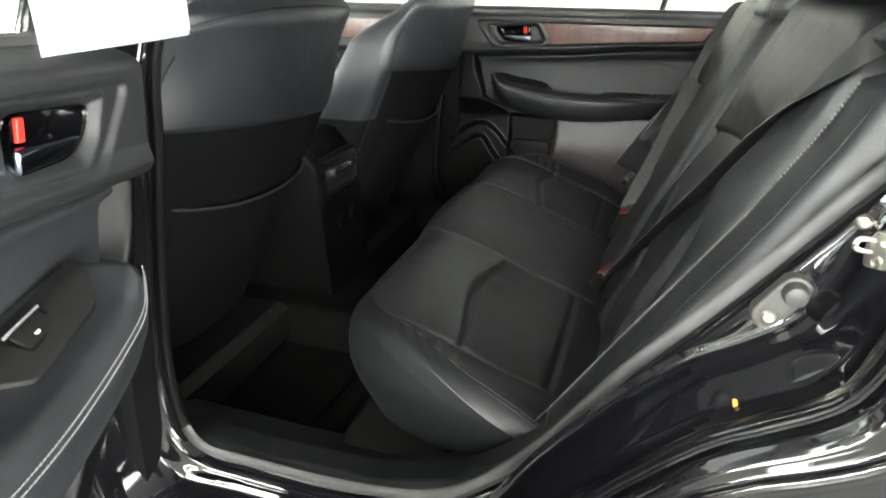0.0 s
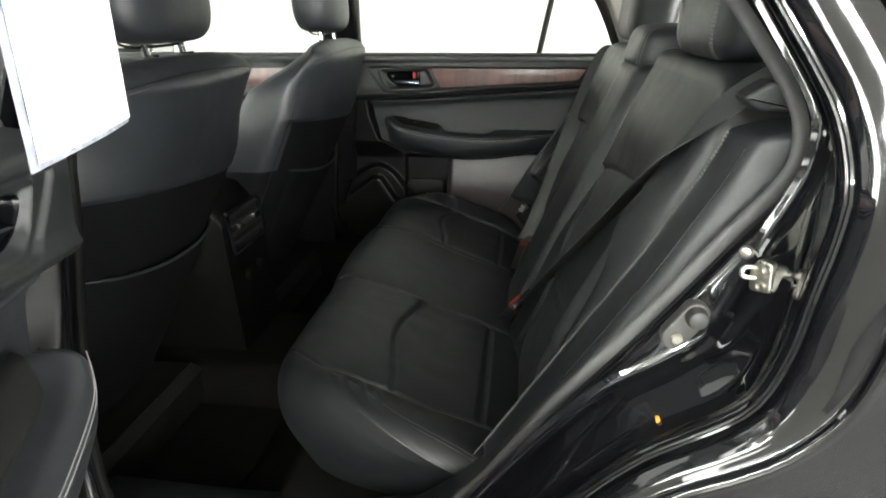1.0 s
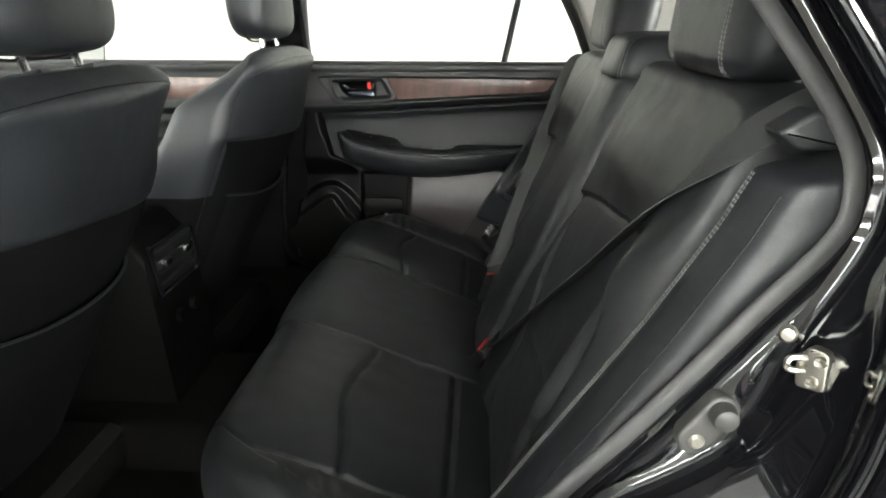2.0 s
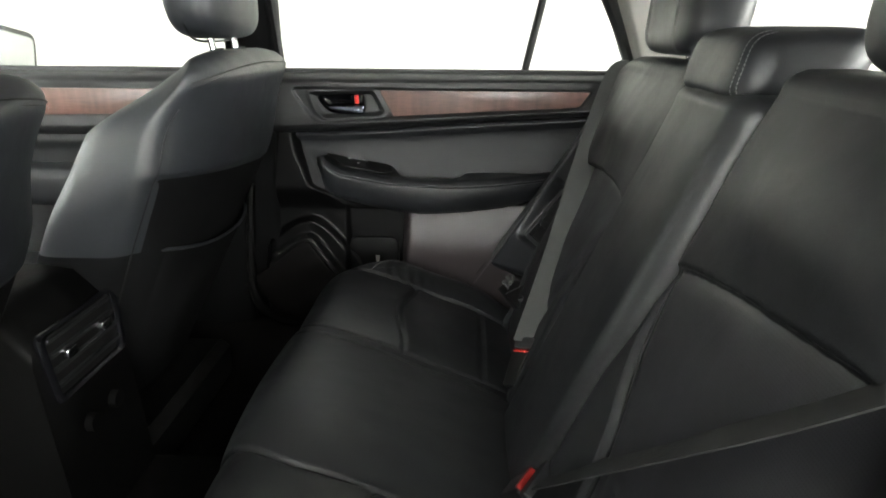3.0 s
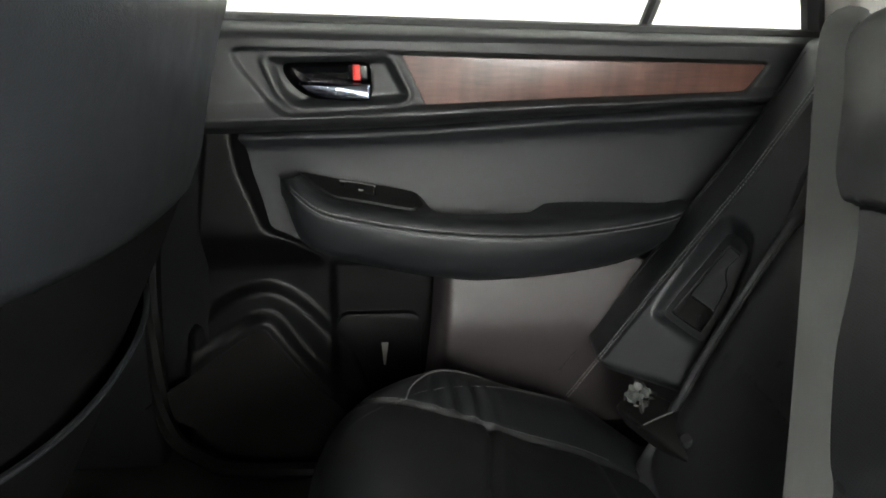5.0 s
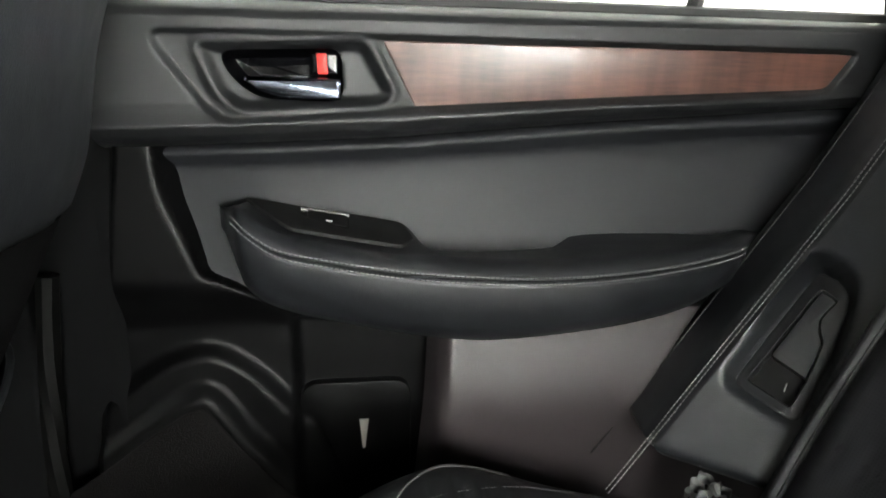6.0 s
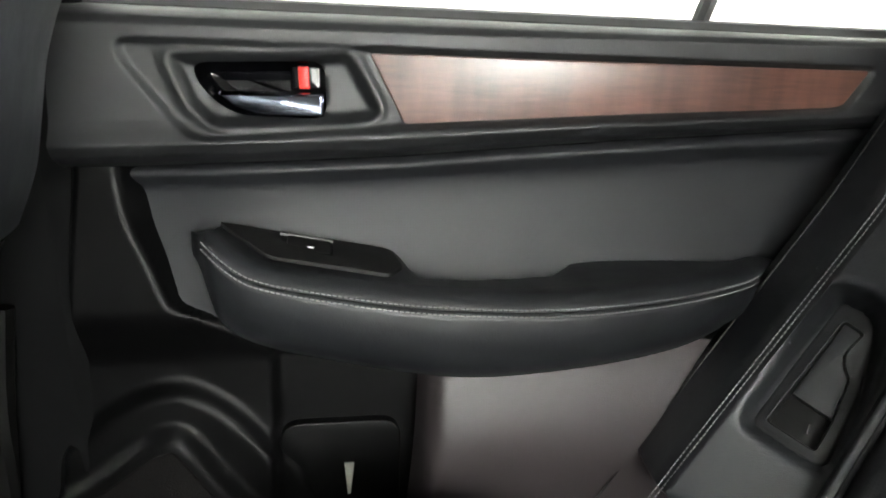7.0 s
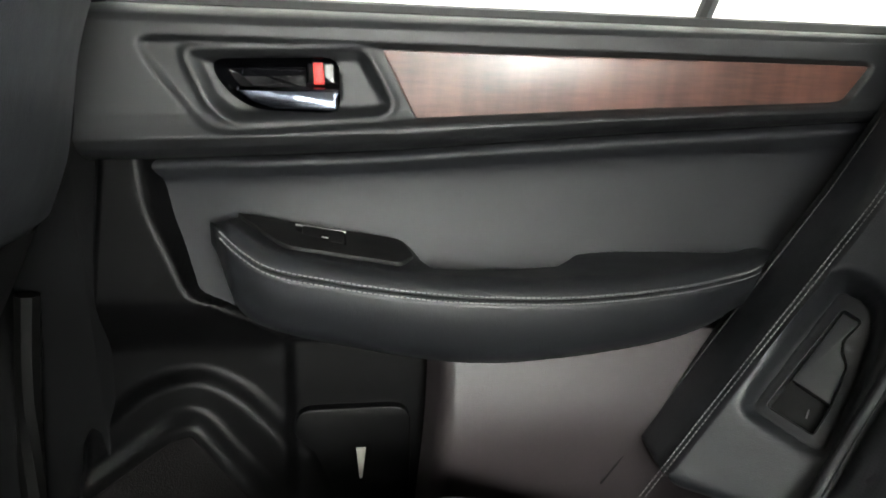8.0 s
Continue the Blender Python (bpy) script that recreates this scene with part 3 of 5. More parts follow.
    pk = fillet([(-0.032, 0.46), (0.088, 0.46), (0.088, 0.668), (-0.032, 0.668)], 0.022, 6)
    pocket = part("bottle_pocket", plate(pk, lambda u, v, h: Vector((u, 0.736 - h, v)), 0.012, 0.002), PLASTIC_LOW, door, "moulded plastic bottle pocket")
    part("slot", plate([(0.031, 0.622), (0.041, 0.622), (0.037, 0.586), (0.0345, 0.586)], lambda u, v, h: Vector((u, 0.7245 - h, v)), 0.0022, 0.0004), PALE_TRIM, pocket, "pale wedge shaped slot")
    if FRONT_LINE[0] is DOOR_FRONT:
        part("speaker_grille", plate(inset(spline(SPEAKER_B, 60, closed=True), 0.019), lambda u, v, h: Vector((u, 0.6955 - h, v)), 0.003, 0.0012), CARPET, door, "black cloth speaker grille")
    # glass and frames
    part("belt_seal", tube([(lerp(-0.198, 0.66, k / 30), 0.752, BELT_Z + 0.001) for k in range(31)], 0.009, 8), RUBBER, door, "black rubber window seal")
    window_frame(door, [(-0.195, 1.04), (-0.185, 1.22), (-0.17, 1.38), (-0.10, 1.435), (0.1, 1.45), (0.33, 1.43), (0.47, 1.33), (0.565, 1.19), (0.632, 1.05)], "black window frame")
    part("window_bar", tube([(0.377 + (z - 1.05) * 0.19, glass_y(z) - 0.004, z) for z in (1.03, 1.12, 1.22, 1.32, 1.425)], 0.0085, 8), RUBBER, door, "slim black bar between the panes")
    def pane(outline):
        return plate(outline, lambda u, v, h: Vector((u, glass_y(v) + 0.006 - h, v)), 0.004, 0.0005)
    part("window_pane", pane([(-0.19, 1.04), (0.372, 1.04), (0.445, 1.43), (-0.16, 1.42)]), GLASS, door, "clear glass").visible_shadow = False
    part("quarter_pane", pane([(0.382, 1.04), (0.625, 1.04), (0.47, 1.32), (0.43, 1.35)]), GLASS, door, "clear glass").visible_shadow = False
    shell = [(x + 0.004, z) for z, x in FRONT_LINE[0][::-1] if 0.45 < z < 1.05] + [(FRONT_LINE[0][0][1] + 0.01, 0.42), (FRONT_LINE[0][0][1] + 0.045, 0.38), (0.18, 0.38), (0.30, 0.52), (0.42, 0.72), (0.58, 0.86), (0.63, 1.04), (FRONT_LINE[0][-1][1] + 0.004, 1.04)]
    part("door_shell", plate(fillet(shell, 0.03, 4), lambda u, v, h: Vector((u, 0.74 + h * DOOR_THICK[0], v)), 0.12, 0.01), PAINT, door, "gloss black painted door skin")
    return door


DOOR_THICK = [1.0]
rear_door("rear_door", "closed car rear door with black leather, wood strip and chrome handle")


# the same door on the other side, swung open on its front hinge
SWING = Matrix.Translation((-0.0989, -0.8808, 0.9411)) @ Matrix.Rotation(radians(-75.4), 4, "Z") @ Matrix.Rotation(radians(-2.9), 4, "Y") @ Matrix.Rotation(radians(-3.5), 4, "X")


def left_open(v):
    return SWING @ Vector((v[0] + 0.1, 0.7 - v[1], v[2] - 0.92))


XF[0], XF[1] = left_open, True
DOOR_THICK[0] = 0.4
FRONT_LINE[0] = OPEN_FRONT
HANDLE_SHIFT[0] = -0.022
rear_door("rear_door", "open car rear door with black leather armrest and chrome handle")
XF[0], XF[1] = T_ID, False
DOOR_THICK[0] = 1.0
FRONT_LINE[0] = DOOR_FRONT
HANDLE_SHIFT[0] = 0.0


def front_door(mirror):
    XF[0], XF[1] = ((lambda v: Vector((v[0], -v[1], v[2]))) if mirror else T_ID), mirror
    door = thing("front_door", (0, 0, 0), "closed car front door with black trim and a wood strip", "car door", "front doors")
    part("upper_panel", sheet(lambda u, v: upper_panel_point(u, v, -1.2, -0.29, False), 60, 40), PLASTIC, door, smooth=60)

    def mid(u, v):
        x = lerp(-1.2, -0.29, u)
        z = lerp(0.40, interp(SHOULDER, x) - 0.001, v)
        return Vector((x, 0.712 + 0.012 * math.sin(math.pi * v) - 0.010 * math.exp(-((v - 0.97) / 0.02) ** 2), z))
    part("lower_panel", sheet(mid, 40, 60), LEATHER_SOFT, door, smooth=60)
    part("wood_strip", plate(fillet([(-1.0, 1.019), (-0.33, 1.021), (-0.33, 0.968), (-1.0, 0.955)], 0.006, 3), lambda u, v, h: Vector((u, 0.692 - h, v)), 0.004, 0.001), WOOD, door, "dark red wood veneer strip")
    rings = []
    for k in range(30):
        x = lerp(-0.95, -0.34, k / 29)
        w = math.sin(math.pi * min(1, max(0.02, k / 29))) ** 0.25
        rings.append([Vector((x, 0.715 - 0.075 * w * a, 0.80 + 0.045 * b)) for a, b in ((0, 1), (0.7, 1), (0.95, 0.8), (1, 0.4), (0.95, -0.6), (0.8, -1), (0, -1))])
    part("armrest", loft(rings), LEATHER, door, "padded black armrest", smooth=60)
    part("belt_seal", tube([(lerp(-1.2, -0.27, k / 20), 0.752, BELT_Z + 0.001) for k in range(21)], 0.009, 8), RUBBER, door)
    window_frame(door, [(-1.22, 1.04), (-0.95, 1.25), (-0.7, 1.40), (-0.45, 1.44), (-0.29, 1.44), (-0.262, 1.40), (-0.258, 1.2), (-0.255, 1.04)], "black window frame")
    part("window_pane", plate([(-1.2, 1.04), (-0.262, 1.04), (-0.27, 1.43), (-0.68, 1.41)], lambda u, v, h: Vector((u, glass_y(v) + 0.006 - h, v)), 0.004, 0.0005), GLASS, door, "clear glass").visible_shadow = False
    part("door_shell", plate(fillet([(-1.2, 0.38), (-0.27, 0.38), (-0.27, 1.04), (-1.2, 1.04)], 0.03, 4), lambda u, v, h: Vector((u, 0.74 + h, v)), 0.12, 0.01), PAINT, door, "gloss black painted door skin")
    if not mirror:
        mirror_o = fillet([(0.0, 0.0), (0.17, 0.0), (0.19, 0.10), (0.03, 0.125)], 0.03, 5)
        hous = part("wing_mirror", plate(mirror_o, lambda u, v, h: Vector((-0.985 - h, 0.93 + u, 1.035 + v)), 0.10, 0.03), PAINT, door, "gloss black door mirror")
        part("mirror_glass", plate(inset(mirror_o, 0.012), lambda u, v, h: Vector((-0.986 + h, 0.93 + u, 1.035 + v)), 0.004, 0.001), CHROME, hous, "mirror glass")
        part("mirror_foot", box((-1.06, 0.76, 1.035), (-1.0, 0.95, 1.075), 0.01), DARK, hous)
    XF[0], XF[1] = T_ID, False


front_door(False)
front_door(True)


# ---- car body ----
SEAL = [(-0.155, 1.4), (-0.177, 1.0), (-0.204, 0.81), (-0.222, 0.62), (-0.198, 0.51), (-0.1, 0.492), (0.085, 0.494), (0.2, 0.525), (0.297, 0.615), (0.387, 0.742), (0.475, 0.85), (0.552, 0.951), (0.6, 1.013), (0.613, 1.056), (0.605, 1.095), (0.57, 1.152), (0.5, 1.25), (0.4, 1.385)]
JAMB_A = [(-0.175, 1.41), (-0.196, 1.0), (-0.246, 0.6), (-0.22, 0.475), (-0.1, 0.465), (0.1, 0.468), (0.225, 0.515), (0.31, 0.635), (0.382, 0.725), (0.44, 0.784), (0.494, 0.819), (0.531, 0.848), (0.549, 0.881), (0.574, 0.949), (0.598, 1.0), (0.615, 1.045), (0.62, 1.075), (0.609, 1.107), (0.573, 1.17), (0.515, 1.265), (0.42, 1.385)]
JAMB_B = [(-0.185, 1.41), (-0.207, 1.0), (-0.264, 0.58), (-0.235, 0.45), (-0.1, 0.44), (0.11, 0.445), (0.24, 0.51), (0.325, 0.615), (0.404, 0.704), (0.461, 0.758), (0.497, 0.781), (0.545, 0.811), (0.567, 0.837), (0.584, 0.886), (0.593, 0.942), (0.602, 0.995), (0.604, 1.045), (0.597, 1.085), (0.582, 1.12), (0.52, 1.22), (0.42, 1.36)]
JAMB_D = [(-0.205, 1.4), (-0.227, 1.0), (-0.308, 0.53), (-0.265, 0.37), (-0.1, 0.34), (0.13, 0.35), (0.27, 0.455), (0.36, 0.6), (0.43, 0.7), (0.492, 0.746), (0.54, 0.769), (0.584, 0.796), (0.623, 0.84), (0.643, 0.894), (0.66, 0.99), (0.664, 1.06), (0.645, 1.13), (0.58, 1.235), (0.47, 1.355)]


BULGE, FLARE = 0.003, 0.002


def body():
    car = thing("car_body", (0, 0, 0.3), "gloss black car body with an open rear doorway", "car body")
    n = 150
    def even(pts):
        """n points spaced evenly along the curve."""
        P = spline(pts, 600)
        cum = [0.0]
        for a, b in zip(P, P[1:]):
            cum.append(cum[-1] + (b - a).length)
        out, k = [], 0
        for m in range(n):
            s = cum[-1] * m / (n - 1)
            while k < 598 and cum[k + 1] < s:
                k += 1
            out.append(P[k].lerp(P[k + 1], (s - cum[k]) / max(1e-9, cum[k + 1] - cum[k])))
        return out

    def pushed(pts, d, y):
        c = even(pts)
        out = []
        for i, p in enumerate(c):
            t = c[min(i + 1, n - 1)] - c[max(i - 1, 0)]
            q = p + Vector((t.y, -t.x)).normalized() * d
            out.append(Vector((q.x, y + max(0, q.y - 1.03) * 0.36, q.y)))
        return out
    rows = [pushed(c, d, y) for c, d, y in (
        (SEAL, 0.004, -0.684), (SEAL, 0.010, -0.699), (SEAL, 0.013, -0.703), (SEAL, 0.019, -0.706), (JAMB_A, -0.010, -0.714), (JAMB_A, -0.003, -0.718), (JAMB_A, 0.001, -0.726), (JAMB_A, 0.004, -0.737),
        (JAMB_B, -0.002, -0.786), (JAMB_B, -0.005, -0.795), (JAMB_B, -0.005, -0.801), (JAMB_B, -0.001, -0.806), (JAMB_B, 0.004, -0.808), (JAMB_B, 0.004, -0.813),
        (JAMB_D, -0.006, -0.838), (JAMB_D, -0.004, -0.844), (JAMB_D, 0.001, -0.847), (JAMB_D, 0.008, -0.845))]
    for f, bulge in ((0.75, BULGE * 0.7), (0.5, BULGE), (0.25, BULGE * 0.7)):
        rows.insert(14, [lerp(a, b, f) + Vector((-0.004, -bulge, 0.004)) for a, b in zip(rows[13], rows[14 if f == 0.75 else -4])])
    fine = []
    for col in zip(*rows):
        fine.append([lerp(a, b, k / 3) for a, b in zip(col, col[1:]) for k in range(3)] + [col[-1]])
    part("door_jamb", loft(fine, caps=False, closed=False), PAINT, car, "gloss black painted door jamb with stepped flanges", smooth=60)
    seal = [Vector((p.x, -0.684, p.y)) for p in spline(SEAL, 160)]
    seal = [Vector((p.x, p.y + max(0, p.z - 1.03) * 0.36, p.z)) for p in seal]
    turn = next(k for k, p in enumerate(seal) if p.z < 0.53)
    # Front run of the same seal, blackened to stand for its shaded side.
    part("shaded_seal", tube(seal[:turn + 1], 0.007, 10, up=(0, 1, 0)), RUBBER_BLACK, car, "front run of the door seal, shade in its colour")
    part("weather_seal", tube(seal[turn:], 0.0095, 14, flat=0.5, up=(0, 1, 0)), SEAL_GREY, car, "grey rubber door seal")

    edge_line = rows[11]
    part("edge_seal", tube(edge_line, 0.003, 8, up=(0, 1, 0)), PIANO, car, "black rubber edge strip")

    # outer skin behind the doorway
    edge = [p for p in rows[-1][70:]]

    def skin(u, v):
        p = edge[int(round(u * (len(edge) - 1)))]
        q = Vector((1.75, -0.80 + max(0, p.z - 1.0) * 0.36, lerp(0.45, 1.42, u)))
        r = p.lerp(q, v)
        return Vector((r.x, p.y - FLARE * math.sin(min(1, v * 6) * math.pi / 2) + 0.05 * v * v - 0.012 * v * math.sin(v * 9), r.z))
    part("quarter_panel", sheet(skin, len(edge) - 1, 40), PAINT, car, "gloss black rear quarter panel", smooth=60)

    def sillout(u, v):
        p = Vector((lerp(-1.2, 0.3, u), 0, 0))
        return Vector((p.x, -0.86 - 0.02 * math.sin(v * math.pi), lerp(0.385, 0.24, v)))
    part("sill_skin", sheet(sillout, 30, 8), PAINT, car)
    # striker
    sn = Vector((-0.72, -0.66, 0.12)).normalized()
    sa = Vector((0, 0, 1))
    sa = (sa - sn * sa.dot(sn)).normalized()
    sb = sn.cross(sa).normalized()
    sc = Vector((0.571, -0.746, 0.934))

    def on_plate(u, v, h):
        return sc + (sb * u + sa * v + sn * h) * 0.72
    st = part("striker", plate(fillet([(-0.016, -0.020), (0.013, -0.023), (0.017, 0.004), (0.008, 0.023), (-0.012, 0.021)], 0.006, 4), on_plate, 0.005, 0.002, back=-0.01), ZINC, car, "zinc plated door striker")
    part("loop", tube(spline([on_plate(0.006, 0.009, 0.0), on_plate(0.012, 0.010, 0.008), on_plate(0.019, 0.008, 0.014), on_plate(0.021, 0.002, 0.016), on_plate(0.019, -0.004, 0.014), on_plate(0.012, -0.005, 0.008), on_plate(0.006, -0.004, 0.0)], 28), 0.0025, 8), ZINC, st)
    for u, v in ((-0.006, 0.011), (-0.002, -0.013)):
        part("bolt", loft([[on_plate(u + r * math.cos(k * math.pi / 8), v + r * math.sin(k * math.pi / 8), h) for k in range(16)] for r, h in ((0.0065, 0.003), (0.0065, 0.007), (0.005, 0.0092), (0.0025, 0.0085), (0.0018, 0.006))]), ZINC, st)
    ea, en = Vector((0.573, 0.819)), Vector((0.819, -0.573))

    def on_stop(u, v, h):
        return Vector((0.505 + ea.x * v + en.x * u, -0.707 - h, 0.848 + ea.y * v + en.y * u))
    capsule = [(0.0145 * math.cos(a), 0.0145 * math.sin(a) + (0.033 if math.sin(a) > 0 else 0.0)) for a in [k * math.pi / 12 + 0.01 for k in range(24)]]
    stop = part("bump_stop", plate(capsule, on_stop, 0.009, 0.003, back=-0.006), BUMP, car, "dark grey rubber bump stop")
    part("knob", loft([[on_stop(r * math.cos(k * math.pi / 10), 0.032 + r * math.sin(k * math.pi / 10), h) for k in range(20)] for r, h in ((0.0118, 0.006), (0.0112, 0.016), (0.0095, 0.021), (0.007, 0.0225))]), BUMP, stop)
    part("stud", loft([[on_stop(0.001 + r * math.cos(k * math.pi / 8), r * math.sin(k * math.pi / 8), h) for k in range(16)] for r, h in ((0.0066, 0.008), (0.0066, 0.0105), (0.0045, 0.0125))]), ZINC, stop, "bright metal stud")
    part("screw", loft([[Vector((0.564, -0.714, 0.947)) + Vector((-0.46, -0.87, 0.17)) * h + Vector((0.88, -0.47, 0.0)) * (r * math.cos(k * math.pi / 8)) + Vector((0.08, 0.15, 0.98)) * (r * math.sin(k * math.pi / 8)) for k in range(16)] for r, h in ((0.007, 0.0), (0.007, 0.003), (0.005, 0.006), (0.002, 0.0065))]), ZINC, car, "zinc plated screw")
    part("sticker", plate(fillet([(-0.0025, -0.004), (0.002, -0.003), (0.003, 0.003), (-0.001, 0.004)], 0.001, 2), lambda u, v, h: Vector((0.483, -0.773, 0.783)) + Vector((-0.43, -0.49, 0.75)) * (h + 0.0012) + Vector((0.86, 0.0, 0.50)) * u + Vector((0.25, -0.87, -0.42)) * -v, 0.002, 0.0004), AMBER, car, "small amber sticker")

    # sill trim and floor
    def sill(u, v):
        x = lerp(-0.30, 0.34, u)
        z0 = interp([(-0.30, 0.505), (-0.1, 0.492), (0.085, 0.494), (0.2, 0.525), (0.288, 0.60), (0.34, 0.67)], x)
        y = interp([(0, -0.692), (0.06, -0.684), (0.16, -0.67), (0.4, -0.62), (0.65, -0.545), (0.85, -0.50), (1, -0.47)], v)
        z = z0 + interp([(0, -0.012), (0.06, 0.0), (0.16, 0.006), (0.4, -0.004), (0.65, -0.035), (0.85, -0.09), (1, -0.135)], v) - (z0 - 0.494) * sstep(0.4, 1, v)
        return Vector((x, y, z))
    part("sill_trim", sheet(sill, 50, 30), PLASTIC, car, "black plastic sill trim", smooth=60)

    def pan(u, v):
        x, y = lerp(-1.3, 0.25, u), lerp(-0.72, 0.74, v)
        hump = 0.085 * (sstep(-0.2, -0.12, y) - sstep(0.16, 0.24, y))
        rise = 0.13 * sstep(-0.10, 0.0, x)
        side = sstep(0.68, 0.58, abs(y))
        return Vector((x, y, 0.35 + max(hump, rise * side) + 0.10 * sstep(0.55, 0.72, y) * sstep(-0.02, -0.2, x)))
    part("floor_carpet", sheet(pan, 60, 80), CARPET, car, "black carpet over the floor and tunnel", smooth=60)
    part("floor_pan", box((-1.6, -0.84, 0.22), (1.85, 0.84, 0.33), 0.02), DARK, car)

    # right-hand sill plate, pillars and pale upper trim
    part("sill_plate", tube(spline([(-0.262, 0.715, 0.80), (-0.272, 0.705, 0.66), (-0.270, 0.692, 0.545), (-0.252, 0.682, 0.498), (-0.21, 0.66, 0.482), (-0.156, 0.64, 0.478), (0.05, 0.63, 0.476)], 50), 0.011, 8), RUBBER_BLACK, car, "black sill seal")
    o = fillet([(-0.30, 0.40), (-0.20, 0.40), (-0.18, 1.0), (-0.18, 1.42), (-0.27, 1.42), (-0.30, 1.0)], 0.01, 3)
    part("pillar_trim", plate(o, lambda u, v, h: Vector((u, 0.762 - h - max(0, v - 1.03) * 0.3, v)), 0.03, 0.008, back=-0.05), SHADED_LINING, car)
    # Dark panel added to black out the pale strip behind the front seat.
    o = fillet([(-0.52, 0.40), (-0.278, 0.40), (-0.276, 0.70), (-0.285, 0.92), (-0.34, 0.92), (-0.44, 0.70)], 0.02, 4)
    part("dark_pillar_panel", plate(o, lambda u, v, h: Vector((u, 0.73 - h, v)), 0.03, 0.01, back=-0.02), SHADED_LINING, car, "black panel added at the foot of the door pillar")
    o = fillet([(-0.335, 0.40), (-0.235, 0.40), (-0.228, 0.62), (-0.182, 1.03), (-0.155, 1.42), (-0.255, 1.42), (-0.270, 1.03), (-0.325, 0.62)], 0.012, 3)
    part("pillar_trim", plate(o, lambda u, v, h: Vector((u, -(0.745 - h - max(0, v - 1.03) * 0.3), v)), 0.05, 0.014, back=-0.004), SHADED_LINING, car, "black door pillar trim")
    for s in (1, -1):
        o = fillet([(0.645, 1.03), (0.86, 1.03), (0.80, 1.42), (0.47, 1.42), (0.54, 1.27)], 0.02, 4)
        part("rear_pillar_trim", plate(o, lambda u, v, h: Vector((u, s * (0.735 - h - max(0, v - 1.03) * 0.32), v)), 0.03, 0.012, back=-0.03), PALE_TRIM, car, "pale grey rear pillar trim")
        part("load_side_trim", plate(fillet([(0.66, 0.35), (1.75, 0.35), (1.75, 1.03), (0.66, 1.03)], 0.02, 3), lambda u, v, h: Vector((u, s * (0.76 - h), v)), 0.05, 0.01), PLASTIC_LOW, car)
        part("load_window", plate([(0.88, 1.03), (1.65, 1.03), (1.5, 1.40), (0.82, 1.42)], lambda u, v, h: Vector((u, s * (0.76 - h - (v - 1.03) * 0.32), v)), 0.004, 0.0005), GLASS, car, "clear glass").visible_shadow = False

    # roof and ends
    def roof(u, v):
        x, y = lerp(-0.75, 1.55, u), lerp(-0.66, 0.66, v)
        return Vector((x, y, 1.50 - 0.10 * (2 * v - 1) ** 4 - 0.05 * (2 * u - 1) ** 2))
    v1, f1 = sheet(roof, 30, 20)
    part("headliner", ([p - Vector((0, 0, 0.03)) for p in v1], f1), HEADLINER, car, "grey roof lining", smooth=60)
    part("roof", ([p + Vector((0, 0, 0.012)) for p in v1], f1), PAINT, car, "gloss black roof", smooth=60)
    part("firewall", box((-1.62, -0.80, 0.3), (-1.55, 0.80, 0.98), 0.02), DARK, car)
    part("tailgate", box((1.78, -0.76, 0.35), (1.86, 0.76, 1.02), 0.02), PLASTIC_LOW, car)
    part("windscreen", plate([(-0.70, -0.70), (0.70, -0.70), (0.60, 0.2), (-0.60, 0.2)], lambda u, v, h: Vector((lerp(-1.58, -0.76, (v + 0.7) / 0.9), u, lerp(0.98, 1.44, (v + 0.7) / 0.9) + h)), 0.005, 0.001), GLASS, car, "clear glass").visible_shadow = False


body()


def floor_mat():
    o = fillet([(-0.62, -0.475), (-0.16, -0.485), (-0.145, -0.30), (-0.16, -0.16), (-0.62, -0.16)], 0.04, 5)
    m = thing("floor_mat", (-0.4, -0.33, 0.352), "black carpet floor mat in the rear footwell", "floor mat")
    part("mat", plate(o, lambda u, v, h: Vector((u, v, 0.353 + h)), 0.012, 0.004), CARPET, m)


floor_mat()


